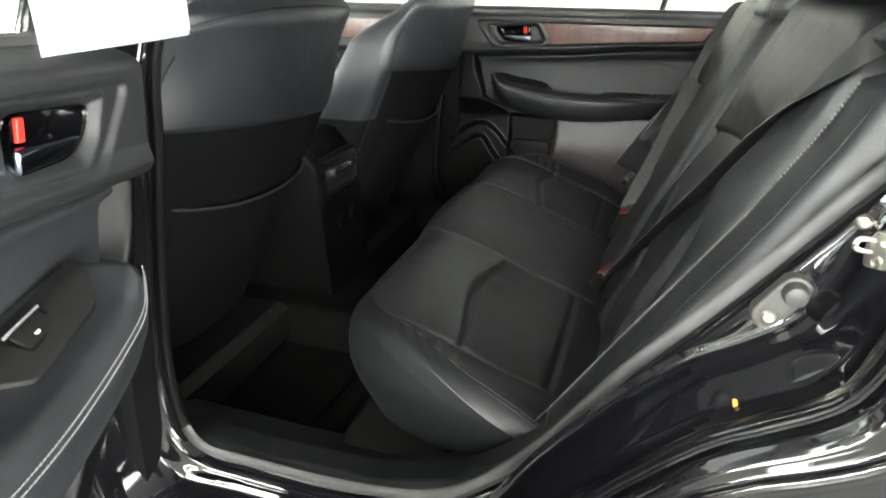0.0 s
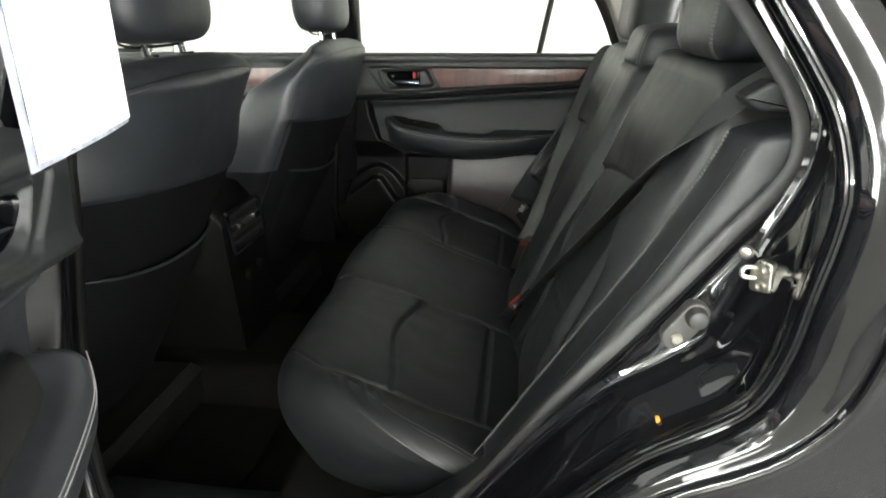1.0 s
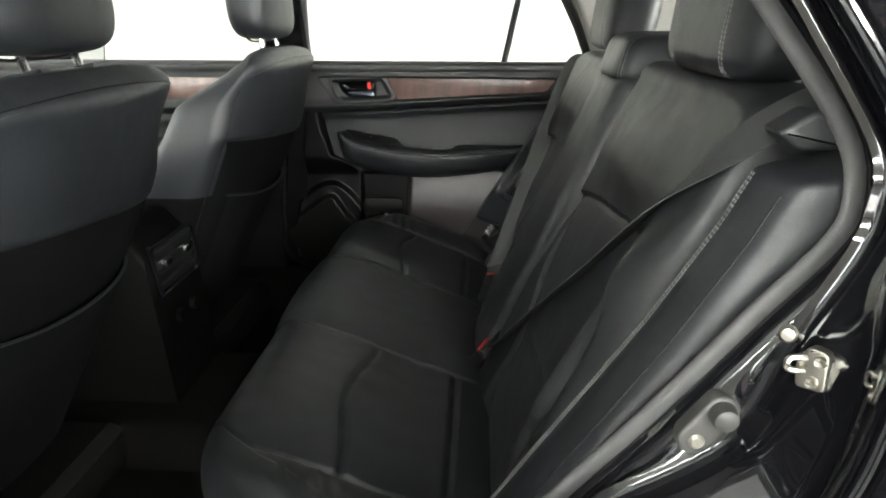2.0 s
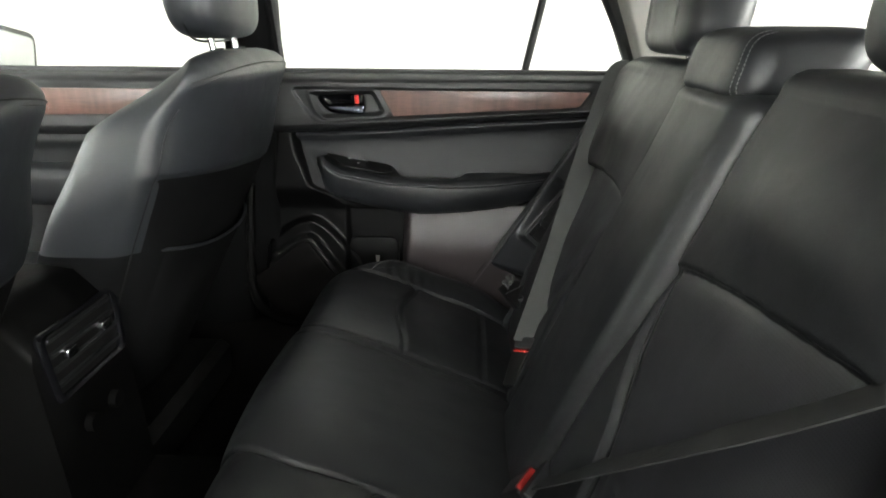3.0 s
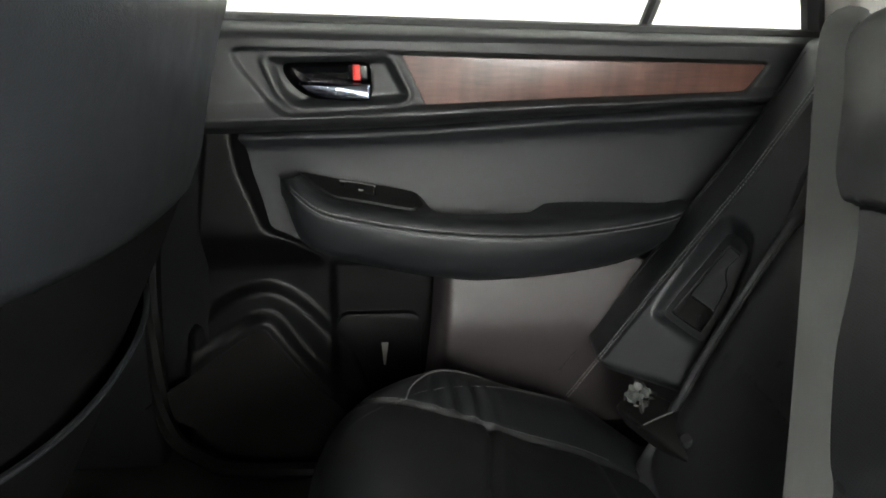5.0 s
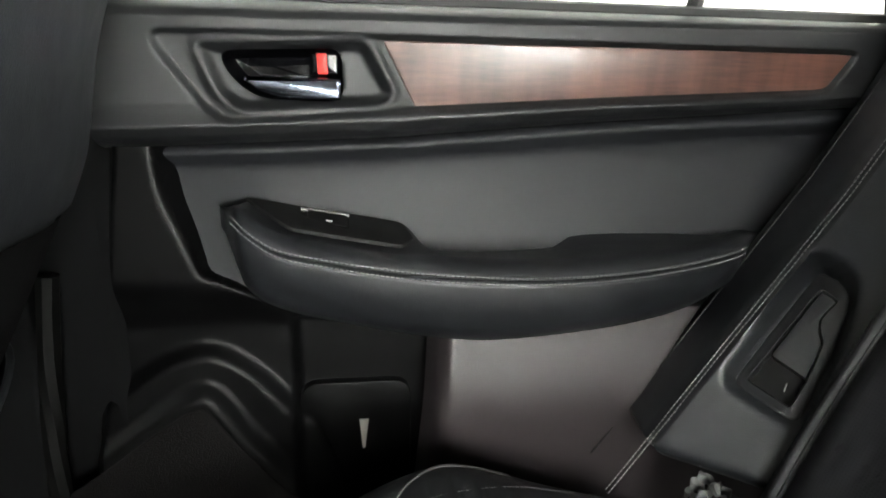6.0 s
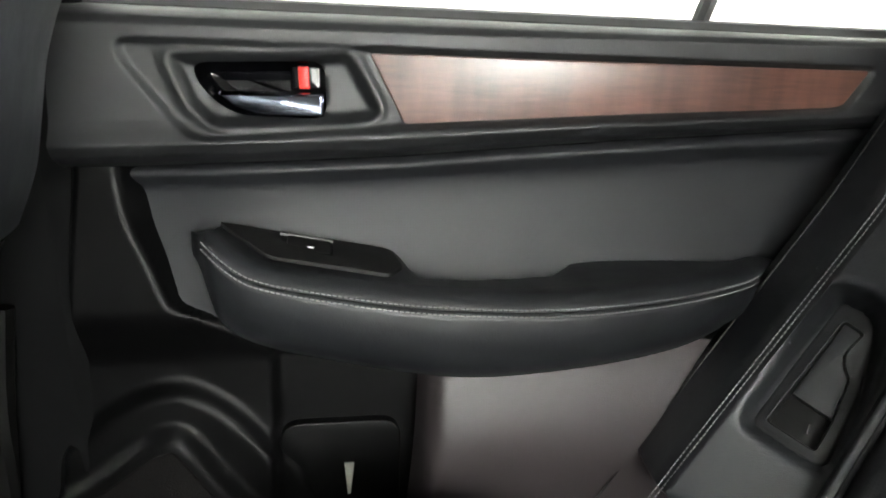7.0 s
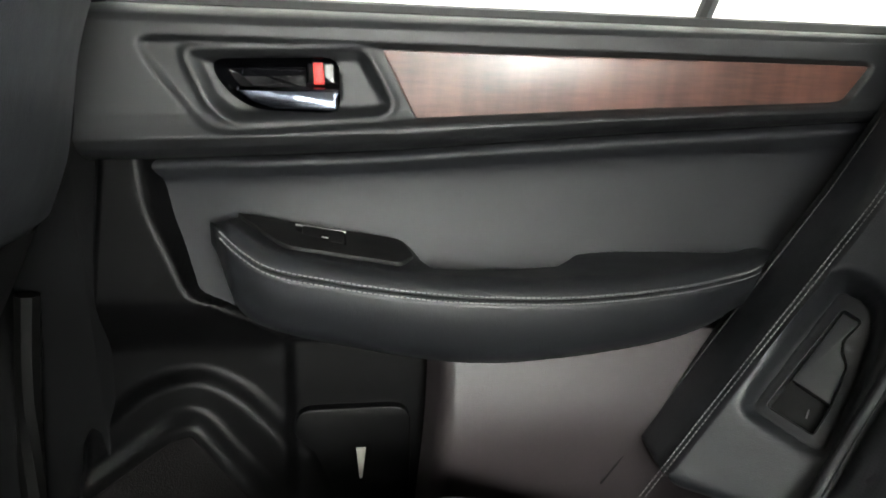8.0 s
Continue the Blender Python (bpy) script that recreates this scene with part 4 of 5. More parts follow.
# ---- front seats ----
def front_seat():
    cy = 0.382
    seat = thing("front_seat", (-0.45, cy, 0.36), "black leather front seat with a rear map pocket", "car seat", "front seats")
    W = [(0.50, 0.20), (0.60, 0.222), (0.72, 0.245), (0.80, 0.262), (0.86, 0.273), (0.93, 0.278), (0.98, 0.273), (1.02, 0.266), (1.05, 0.257), (1.075, 0.249), (1.095, 0.234), (1.108, 0.20), (1.116, 0.12)]

    def rear(z):
        low = max(0.0, 0.95 - z)
        return -0.124 + (z - 1.0) * 0.22 - 0.05 * sstep(1.06, 1.125, z) ** 2 - 0.26 * low * low / (low + 0.03)

    def thickness(z):
        return interp([(0.50, 0.17), (0.8, 0.17), (1.0, 0.15), (1.08, 0.10), (1.116, 0.03)], z)

    def hem(y):
        """Height of the lower edge of the leather, over the knit lining."""
        return 0.922 - 0.09 * y

    def dish(z):
        return 0.034 * sstep(1.11, 1.0, z)
    zs = sorted([0.50 + 0.616 * (1 - (1 - k / 60) ** 1.6) for k in range(61)] + [0.893 + 0.0025 * k for k in range(26)])
    rings = []
    m = 88
    for z in zs:
        w, t, xr = flow(W, z), thickness(z), rear(z)
        ring = []
        for k in range(m):
            a = 2 * math.pi * k / m
            c, s = math.cos(a), math.sin(a)
            px = math.copysign(abs(c) ** (0.75 if c > 0 else 0.5), c)
            py = w * math.copysign(abs(s) ** 0.6, s) * (1 - 0.28 * sstep(0.86, 1.10, z) * max(0.0, -px + 0.25) / 1.25)
            x = xr - t * 0.5 + t * 0.5 * px
            f = abs(py) / w
            if px > 0:
                x -= dish(z) * f ** 2.5
                x -= 0.007 * sstep(hem(py) + 0.002, hem(py) - 0.008, z) * sstep(1.0, 0.90, f)
                x -= groove(f - 0.93, 0.008, 0.002) * sstep(1.06, 1.03, z)
            else:
                x -= dish(z) + 0.04 * sstep(0.5, 0.95, f) * sstep(1.09, 1.0, z)
            ring.append(Vector((x, cy + py, z)))
        rings.append(ring)
    split = next(k for k, z in enumerate(zs) if z > 0.815)
    back = part("backrest", loft(rings[split:]), LEATHER_LIT, seat, "black leather backrest", smooth=60)
    # Below here the side falls into shade, painted as the dark lining.
    part("shaded_lower_back", loft(rings[:split + 1]), SHADED_LINING, seat, "lower backrest with shade in its colour", smooth=60)

    def on_back(y, z, h):
        w, t = flow(W, z), thickness(z)
        f = min(1, abs(y) / w)
        s = f ** (1 / 0.6)
        c = math.sqrt(max(0.0, 1 - s * s)) ** 0.75
        x = rear(z) - t * 0.5 * (1 - c) - dish(z) * f ** 2.5 - 0.007 * sstep(hem(y) + 0.002, hem(y) - 0.008, z) * sstep(1.0, 0.90, f)
        return Vector((x + h, cy + y, z))

    def lining(u, v):
        z = lerp(0.50, hem(0) - 0.006, v)
        y = lerp(-1, 1, u) * 0.925 * flow(W, z)
        z = lerp(0.50, hem(y) - 0.006, v)
        return on_back(y, z, 0.0022 - 0.004 * (1 - min(1, min(u, 1 - u) / 0.06)) ** 2)
    # The lining's near-black includes the shade of the recess under the hem.
    part("back_lining", sheet(lining, 60, 40), SHADED_LINING, seat, "black knit lining with recess shade in its colour", smooth=60)

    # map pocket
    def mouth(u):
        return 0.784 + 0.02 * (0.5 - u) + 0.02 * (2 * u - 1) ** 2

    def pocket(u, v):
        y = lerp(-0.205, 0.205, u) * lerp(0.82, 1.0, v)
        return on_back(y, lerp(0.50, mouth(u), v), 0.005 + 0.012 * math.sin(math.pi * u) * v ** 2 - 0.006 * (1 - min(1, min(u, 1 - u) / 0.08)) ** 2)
    part("map_pocket", sheet(pocket, 50, 30), SHADED_LINING, seat, "black knit map pocket", smooth=60)
    part("pocket_hem", tube([pocket(k / 40, 1.0) + Vector((0.0005, 0, 0)) for k in range(41)], 0.0028, 8), LEATHER_LIT, back)
    # seams between the back panel and the side bolsters
    for q in (-1, 1):
        line = [on_back(q * 0.93 * flow(W, z), z, 0.0012) for z in [0.62 + 0.42 * k / 40 for k in range(41)]]
        part("seam", tube(line, 0.0012, 6), DARK, back)
    # shoulder seam with stitches
    line = []
    for k in range(61):
        f = lerp(-0.96, 0.96, k / 60)
        z = 1.094 - 0.012 * f * f - 0.010 * f ** 8
        line.append(on_back(f * flow(W, z), z, 0.0012))
    part("seam", tube(line, 0.0009, 6), DARK, back)
    part("stitching", dashes([p + Vector((0.0006, 0, -0.006)) for p in line], 0.0035, 0.002, 0.0005), THREAD_DIM, back, "dark grey thread")
    # headrest on two posts
    def tilt(p):
        return Vector((p.x * (1 - 0.15 * p.y * p.y) + 0.12 * (1 - p.z), p.y * (1 - 0.10 * max(0, p.z)), p.z))
    hr = part("headrest", blob((-0.195, cy, 1.228), (0.056, 0.138, 0.094), 0.5, 0.62, 56, 36, tilt), LEATHER_LIT, seat, "black leather headrest", smooth=60)
    ring = []
    for k in range(41):
        a = 2 * math.pi * k / 40
        ring.append(Vector((-0.193 + 0.002, cy + 0.134 * math.copysign(abs(math.cos(a)) ** 0.5, math.cos(a)) * 0.99, 1.225 + 0.096 * math.copysign(abs(math.sin(a)) ** 0.5, math.sin(a)))))
    part("seam", tube(ring, 0.0022, 6), LEATHER_SOFT, hr)
    for s in (-1, 1):
        part("post", tube([(-0.168, cy + s * 0.055, 1.09), (-0.185, cy + s * 0.055, 1.17)], 0.0058, 10), CHROME, hr, "chrome post")
        part("post_collar", tube([(-0.166, cy + s * 0.055, 1.103), (-0.169, cy + s * 0.055, 1.118)], 0.012, 12), DARK, back)
    # seat base
    part("cushion", blob((-0.68, cy, 0.56), (0.27, 0.25, 0.11), 0.35, 0.35, 48, 24), LEATHER_LIT, seat, smooth=60)
    part("seat_rail", box((-0.82, cy - 0.21, 0.353), (-0.30, cy + 0.21, 0.46), 0.02), DARK, seat)
    return seat


first_seat = front_seat()
copy_thing(first_seat, Matrix.Translation((-0.45 - 0.045, -0.36, 0.36)))


# ---- centre console ----
def console():
    c = thing("centre_console", (-0.5, 0.045, 0.36), "black plastic centre console with rear air vents", "console")
    rings = []
    for k in range(24):
        f = k / 23
        x = lerp(-1.0, -0.318, f)
        top = lerp(0.80, 0.805, f) - 0.05 * sstep(0.93, 1.0, f) ** 2
        w = 0.108
        rings.append([Vector((x + 0.04 * sstep(0.9, 1, f) * (1 - (z - 0.35) / 0.45), 0.05 + y, z)) for y, z in
                      ((-w, 0.36), (-w, 0.55), (-w, top - 0.03), (-w + 0.008, top - 0.01), (-w + 0.03, top), (0, top + 0.006), (w - 0.03, top), (w - 0.008, top - 0.01), (w, top - 0.03), (w, 0.55), (w, 0.36))])
    part("housing", loft(rings), RUBBER_BLACK, c, smooth=50)

    def face(u, v, h):
        z = 0.72 + v
        return Vector((-0.314 + 0.04 * (1 - (z - 0.35) / 0.45) + h, 0.05 + u, z))
    o = fillet([(-0.10, 0.045), (0.10, 0.045), (0.092, -0.06), (-0.092, -0.06)], 0.015, 5)
    inner = [Vector(p) * 0.86 + Vector((0, -0.001)) for p in o]
    vent = part("vent_surround", frame_ring(o, inner, face, 0.008, 0.003), PIANO, c, "gloss black vent surround")
    part("vent_back", plate(inner, lambda u, v, h: face(u, v, h - 0.004), 0.004, 0.0005), DARK, vent)
    for i in range(4):
        zc = 0.03 - i * 0.022
        part("slat", plate(fillet([(-0.08, zc - 0.003), (0.08, zc - 0.003), (0.08, zc + 0.003), (-0.08, zc + 0.003)], 0.002, 2), lambda u, v, h: face(u, v, h), 0.006, 0.001), PLASTIC, vent)
    for u0 in (-0.045, 0.045):
        part("vent_knob", plate(fillet([(u0 - 0.012, -0.006), (u0 + 0.012, -0.006), (u0 + 0.012, 0.008), (u0 - 0.012, 0.008)], 0.003, 3), lambda u, v, h: face(u, v, h + 0.004), 0.010, 0.002), CHROME, vent, "bright vent knob")
    part("socket", tube([face(0.03, -0.12, 0), face(0.03, -0.12, 0.012)], 0.014, 16), RUBBER_BLACK, c)
    part("socket_lid", tube([face(-0.035, -0.12, 0), face(-0.035, -0.12, 0.012)], 0.014, 16), RUBBER_BLACK, c)


console()


# ---- rear seat ----
CUSHION = [(0.43, 0.50), (0.37, 0.53), (0.28, 0.572), (0.20, 0.600), (0.14, 0.625), (0.075, 0.651), (0.03, 0.663), (-0.01, 0.663), (-0.036, 0.648), (-0.052, 0.618), (-0.054, 0.58), (-0.040, 0.535), (-0.005, 0.48), (0.055, 0.43)]
SEAM_OUT, SEAM_L, SEAM_R = 0.497, -0.147, 0.212


def rear_seat():
    seat = thing("rear_seat", (0.2, 0, 0.40), "black leather rear bench seat with three headrests", "car seat")
    prof = spline(CUSHION, 100)
    normals = []
    for i in range(100):
        t = prof[min(i + 1, 99)] - prof[max(i - 1, 0)]
        nn = Vector((t.y, -t.x)).normalized()
        normals.append(-nn if (nn.y < 0 and i < 45) or (nn.x > 0 and i > 60) else nn)

    def at(v):
        f = v * 99
        i = min(98, int(f))
        return prof[i].lerp(prof[i + 1], f - i), normals[i].lerp(normals[i + 1], f - i)

    def panel(x, y):
        """Which panel of the cushion a point lies in, and how far across it."""
        so, sl, sr = (SEAM_OUT - 0.07 * sstep(0.05, -0.06, x) if y < 0 else 0.508), SEAM_L + 0.03 * sstep(0.05, -0.05, x), SEAM_R + 0.02 * sstep(0.05, -0.05, x)
        if -so < y < sl:
            return "insert", (y + so) / (sl + so), so, sl, sr
        if sr < y < so:
            return "insert", (y - sr) / (so - sr), so, sl, sr
        if sl <= y <= sr:
            return "middle", (y - sl) / (sr - sl), so, sl, sr
        return "roll", 0.0, so, sl, sr

    def surf(y, v):
        p, n = at(v)
        x, z = p.x, p.y
        top = sstep(0.50, 0.60, z)
        ay = abs(y)
        kind, f, so, sl, sr = panel(x, y)
        d = -(groove(ay - so, 0.0035, 0.005) + groove(y - sl, 0.0035, 0.005) + groove(y - sr, 0.0035, 0.005)) * top
        if kind == "insert":
            xs = 0.135 + 0.012 * math.cos(2 * math.pi * f)
            d -= groove(x - xs, 0.0045, 0.007) * top + groove(x - 0.285, 0.0035, 0.005) * top
            d += 0.008 * math.sin(math.pi * f) ** 0.6 * sstep(-0.05, 0.02, x) * top + 0.004 * math.exp(-((x - xs) / 0.035) ** 2)
        elif kind == "middle":
            d += 0.012 * math.sin(math.pi * f) ** 0.5 * top
            d -= groove(y - sr + 0.035, 0.003, 0.003) * top
        else:
            d += (0.022 + 0.004 * sstep(0.10, 0.28, x)) * math.sin(math.pi * min(1, (ay - so) / 0.15)) ** 0.8 * top * sstep(-0.05, 0.10, x)
        # soft wrinkles on the outer rolls
        d += 0.0012 * noise.noise(Vector((x * 14, y * 22, z * 14)))
        d += 0.003 * math.exp(-((x - 0.115) / 0.04) ** 2 - ((ay - 0.535) / 0.03) ** 2) * math.sin(x * 260 + y * 60)
        x, z = x + n.x * d, z + n.y * d
        start = interp([(-0.06, 0.37), (0.0, 0.45), (0.08, 0.53), (0.2, 0.555), (0.43, 0.565)], p.x)
        e = max(0.0, (ay - start) / (0.622 - start))
        k = lerp(0.05, 1, math.sqrt(max(0.0, 1 - min(1, e) ** 3.2)))
        x = 0.36 + (x - 0.36) * lerp(1, k, sstep(0.40, 0.25, p.x))
        z = 0.50 + (z - 0.50) * lerp(0.1, 1.0, k)
        return Vector((x, y * (1 - 0.09 * sstep(0.60, 0.44, z)), z))
    verts, faces = sheet(lambda u, v: surf(lerp(-0.621, 0.621, u), v), 520, 230)
    part("seat_cushion", (verts, faces), LEATHER_SOFT, seat, "black leather bench cushion with stitched panels", smooth=80)

    def on_cushion(x, y):
        v = next((k / 400 for k in range(400) if at(k / 400)[0].x < x), 0.6)
        return surf(y, v)
    for s in (-1, 1):
        line = []
        for k in range(60):
            x = lerp(-0.052, 0.30, k / 59)
            y = s * interp([(-0.06, 0.40), (0.0, 0.47), (0.055, 0.52), (0.165, 0.575), (0.30, 0.600)], x)
            line.append(on_cushion(x, y) + Vector((0, 0, 0.0004)))
        line = [sum((line[min(59, max(0, k + o))] for o in (-2, -1, 0, 1, 2)), Vector()) / 5 for k in range(60)]
        part("stitching", dashes(spline(line, 150), 0.0035, 0.0018, 0.0006), THREAD_DIM, seat, "dark grey thread")
        row = [p + Vector((0, s * 0.006, -0.0025)) for p in line]
        part("stitching", dashes(spline(row, 150), 0.0035, 0.0018, 0.0006), THREAD_DIM, seat, "dark grey thread")
        roll = [on_cushion(x, s * (panel(x, s)[2] + 0.006)) + Vector((0, 0, 0.0004)) for x in [lerp(-0.02, 0.30, k / 49) for k in range(50)]]
        part("stitching", dashes(spline(roll, 120), 0.0035, 0.0018, 0.0005), THREAD_DIM, seat, "dark grey thread")
    arc = [on_cushion(x, y) + Vector((0, 0, 0.0006)) for x, y in ((0.052, 0.515), (0.055, 0.53), (0.061, 0.545), (0.070, 0.560), (0.083, 0.575), (0.10, 0.588), (0.120, 0.598))]
    part("seam", tube(spline(arc, 40), 0.0013, 6), THREAD_DIM, seat, "piped seam across the outer roll")
    part("seat_base", box((0.02, -0.60, 0.34), (0.50, 0.60, 0.46), 0.02), CARPET, seat)

    # backrest sections
    def base_x(z):
        return 0.366 + (z - 0.62) * 0.43

    # outline of each perforated insert: distance from the inner edge, height
    INS_LEFT = [(0.115, 0.55), (0.102, 0.65), (0.085, 0.72), (0.052, 0.785), (0.022, 0.835), (0.006, 0.87), (0.004, 0.894), (0.03, 0.905), (0.10, 0.917), (0.16, 0.925), (0.25, 0.933), (0.33, 0.941), (0.39, 0.936), (0.43, 0.915), (0.452, 0.87), (0.455, 0.78), (0.445, 0.66), (0.425, 0.55)]
    INS_RIGHT = [(0.115, 0.55), (0.102, 0.65), (0.085, 0.72), (0.052, 0.785), (0.022, 0.835), (0.006, 0.86), (0.004, 0.886), (0.02, 0.898), (0.05, 0.908), (0.085, 0.911), (0.17, 0.913), (0.25, 0.909), (0.30, 0.902), (0.325, 0.888), (0.340, 0.855), (0.345, 0.78), (0.342, 0.66), (0.335, 0.55)]
    IN_L, IN_R = -0.090, 0.165

    def section(name, y0, y1, side, label, top=1.105):
        """side: -1 or 1 outer seat, 0 middle."""
        nz = 150 if side else 60
        ns = 150 if side else 60
        INS = [tuple(p) for p in spline(INS_LEFT if side < 0 else INS_RIGHT, 90, closed=True)]

        def local(y):
            return IN_L - y if side < 0 else y - IN_R

        def far(z):
            """The outer edge of the right part draws in beside the bolster."""
            return y1 if side < 1 else lerp(0.532, y1, sstep(0.88, 1.01, z))

        def front(y, z):
            f = min(1.0, max(0.0, (y - y0) / (far(z) - y0)))
            q = local(y)
            e = min(f, 1 - f) * (far(z) - y0)
            r = 0.034 if not side else 0.024
            x = base_x(z) + r * (1 - math.sqrt(max(0, 1 - (1 - min(1, e / r)) ** 2)))
            s = 1.0
            if side:
                s = poly_sdf((q, z), INS)
                x += 0.012 * sstep(0.005, -0.005, s) + groove(s, 0.003, 0.003)
                x -= 0.014 * math.exp(-((q - 0.22) / 0.16) ** 2) * sstep(0.935, 1.0, z) * sstep(1.10, 1.02, z)
                x -= (0.034 if side < 0 else 0.012) * math.exp(-((q - (0.435 if side < 0 else 0.33)) / 0.036) ** 2) * sstep(1.04, 0.90, z) * sstep(0.56, 0.70, z)
                x -= 0.012 * sstep(0.0, -0.03, s) * math.exp(-((z - 0.76) / 0.10) ** 2)
                # bolster beside the insert, towards the middle
                x -= 0.012 * sstep(0.10, 0.0, q) * sstep(0.86, 0.74, z)
            else:
                x -= 0.016 + 0.008 * math.sin(math.pi * f)
            return x + 0.0012 * noise.noise(Vector((y * 16, z * 12, side))), s
        rings = []
        for j in range(ns + 1):
            f = j / ns
            y = lerp(y0, y1, f)
            e = min(f, 1 - f) * (y1 - y0)
            shrink = 0.024 * (1 - math.sqrt(max(0, 1 - (1 - min(1, e / 0.024)) ** 2)))
            outer = (1 - f if side > 0 else f) * (y1 - y0) if side else 1.0
            tp = top - (0.045 * (1 - math.sqrt(max(0, 1 - (1 - min(1, outer / 0.09)) ** 2))))
            ring = []
            for k in range(nz):
                z = 0.53 + (tp - 0.025 - 0.53) * k / (nz - 1)
                yz = lerp(y0, far(z), f)
                ring.append(Vector((front(yz, z)[0], yz, z)))
            zt = tp - 0.025
            xb = ring[-1].x
            for a in (15, 35, 55, 75, 90):
                ring.append(Vector((xb + 0.03 * (1 - math.cos(radians(a))), y, zt + (0.025 - shrink) * math.sin(radians(a)))))
            ring += [Vector((xb + 0.07, y, tp - shrink)), Vector((xb + 0.11, y, tp - 0.012 - shrink)), Vector((xb + 0.125 - shrink, y, tp - 0.05)), Vector((0.50 - shrink, lerp(y0, far(0.55), f), 0.55)), Vector((0.48, lerp(y0, far(0.55), f), 0.53))]
            rings.append(ring)
        main = part(name, loft(rings), LEATHER_SOFT, seat, label, smooth=70)
        if side:
            rim = [Vector(p) for p in INS]
            mid = Vector((0.25, 0.75))
            ov = []
            for r in [0.02 + 0.98 * (k / 34) ** 0.8 for k in range(35)]:
                ring = []
                for p in rim:
                    p = mid + (p - mid) * r
                    y = IN_L - p.x if side < 0 else p.x + IN_R
                    x, s = front(y, p.y)
                    fold = groove(p.y - 0.712 - 0.10 * (p.x - 0.2), 0.003, 0.003)
                    ring.append(Vector((x - 0.0022 + 0.006 * (r ** 40) + fold, y, p.y)))
                ov.append(ring)
            part("insert", loft(ov, caps=False), PERF_BACK, main, "perforated black leather insert", smooth=70)
            piping = [IN_L - p.x if side < 0 else p.x + IN_R for p in rim]
            part("seam", tube([Vector((front(y, p.y)[0] - 0.0005, y, p.y)) for y, p in zip(piping, rim) if 0.60 < p.y], 0.0013, 6), LEATHER_SOFT, main)
        return main
    section("left_backrest", -0.575, -0.086, -1, "black leather backrest with a curved insert seam", 1.117)
    section("middle_backrest", -0.084, 0.160, 0, "narrow black leather middle backrest", 1.085)
    section("right_backrest", 0.162, 0.612, 1, "black leather backrest with a curved insert seam")

    # headrests
    def hr(name, cy, hw, z0, z1, xf, depth, label, stitch=0.56):
        cz, hh = (z0 + z1) / 2, (z1 - z0) / 2

        def shp(p):
            return Vector((p.x + 0.25 * p.z * (1 if p.x > 0 else 0.6) - 0.1 * p.y * p.y, p.y * (1 - 0.06 * max(0, p.z)), p.z))
        h = part(name, blob((xf + depth / 2, cy, cz), (depth / 2, hw, hh), 0.42, 0.5, 64, 40, shp), LEATHER, seat, label, smooth=70)
        for s in (-1, 1):
            for dy, nm in ((0.004, "stitching"), (-0.004, "stitching")):
                line = []
                for k in range(30):
                    v = lerp(-0.93, 0.9, k / 29)
                    yy = s * (hw * stitch + dy)
                    c = (1 - abs(v) ** (2 / 0.42)) ** (0.42 / 2)
                    cx = c * (max(0, 1 - (abs(yy / hw) / max(c, 0.01)) ** (2 / 0.5))) ** (0.5 / 2)
                    p = shp(Vector((-cx, yy / hw, v)))
                    line.append(Vector((xf + depth / 2 + p.x * depth / 2 - 0.0006, cy + p.y * hw, cz + v * hh)))
                part(nm, dashes(line, 0.0036, 0.0016, 0.0007), THREAD, h, "grey thread")
        for s in (-1, 1):
            part("post", tube([(xf + depth * 0.55, cy + s * min(0.045, hw * 0.4), z0 - 0.035), (xf + depth * 0.55, cy + s * min(0.045, hw * 0.4), z0 + 0.02)], 0.0055, 10), CHROME, h, "chrome post")
    hr("left_headrest", -0.366, 0.166, 1.114, 1.278, 0.574, 0.115, "black leather headrest with twin grey stitching")
    hr("right_headrest", 0.382, 0.145, 1.112, 1.275, 0.578, 0.115, "black leather headrest with twin grey stitching")
    hr("middle_headrest", 0.062, 0.112, 1.070, 1.158, 0.552, 0.16, "low black leather middle headrest", 0.80)

    # side bolsters
    def bolster(side):
        back = 0.0 if side > 0 else 0.014
        EDGE = [(z, x + back) for z, x in ((0.56, 0.262), (0.60, 0.285), (0.62, 0.299), (0.751, 0.384), (0.904, 0.485), (0.946, 0.509), (1.0, 0.540), (1.06, 0.568), (1.09, 0.595))]
        # plane and outline of the release handle
        cx = Vector((0.432 + back, side * 0.577, 0.764))
        e1 = Vector((0.565, side * 0.173, 0.807)).normalized()
        e2 = Vector((0.545, -side * 0.812, -0.208))
        e2 = (e2 - e1 * e2.dot(e1)).normalized()
        nrm = e1.cross(e2).normalized()
        if nrm.x > 0:
            nrm = -nrm

        def pl(u, v, h):
            return cx + e2 * u + e1 * v + nrm * h
        out = [(-0.021, 0.070), (-0.003, 0.070), (0.010, 0.063), (0.0165, 0.047), (0.0265, 0.0), (0.0325, -0.060), (0.024, -0.0645), (-0.0285, -0.0615), (-0.0305, -0.053)]
        o = fillet(out, 0.006, 4)
        gap = fillet([(-0.0115, 0.0556), (0.0064, 0.0525), (0.0022, 0.030), (0.0069, 0.0198), (0.0152, 0.011), (0.020, -0.0253), (0.0205, -0.055), (-0.022, -0.053)], 0.0035, 4)
        hole = [tuple(p) for p in inset(o, 0.005)]
        RIDGE_X = [(0.575, 0.372), (0.65, 0.405), (0.71, 0.440), (0.76, 0.464), (0.80, 0.480), (0.90, 0.496), (0.95, 0.525), (1.09, 0.605)]
        RIDGE_Y = [(0.575, 0.518), (0.80, 0.520), (0.90, 0.545), (1.0, 0.568)]
        z_low = 0.613 if side > 0 else 0.575
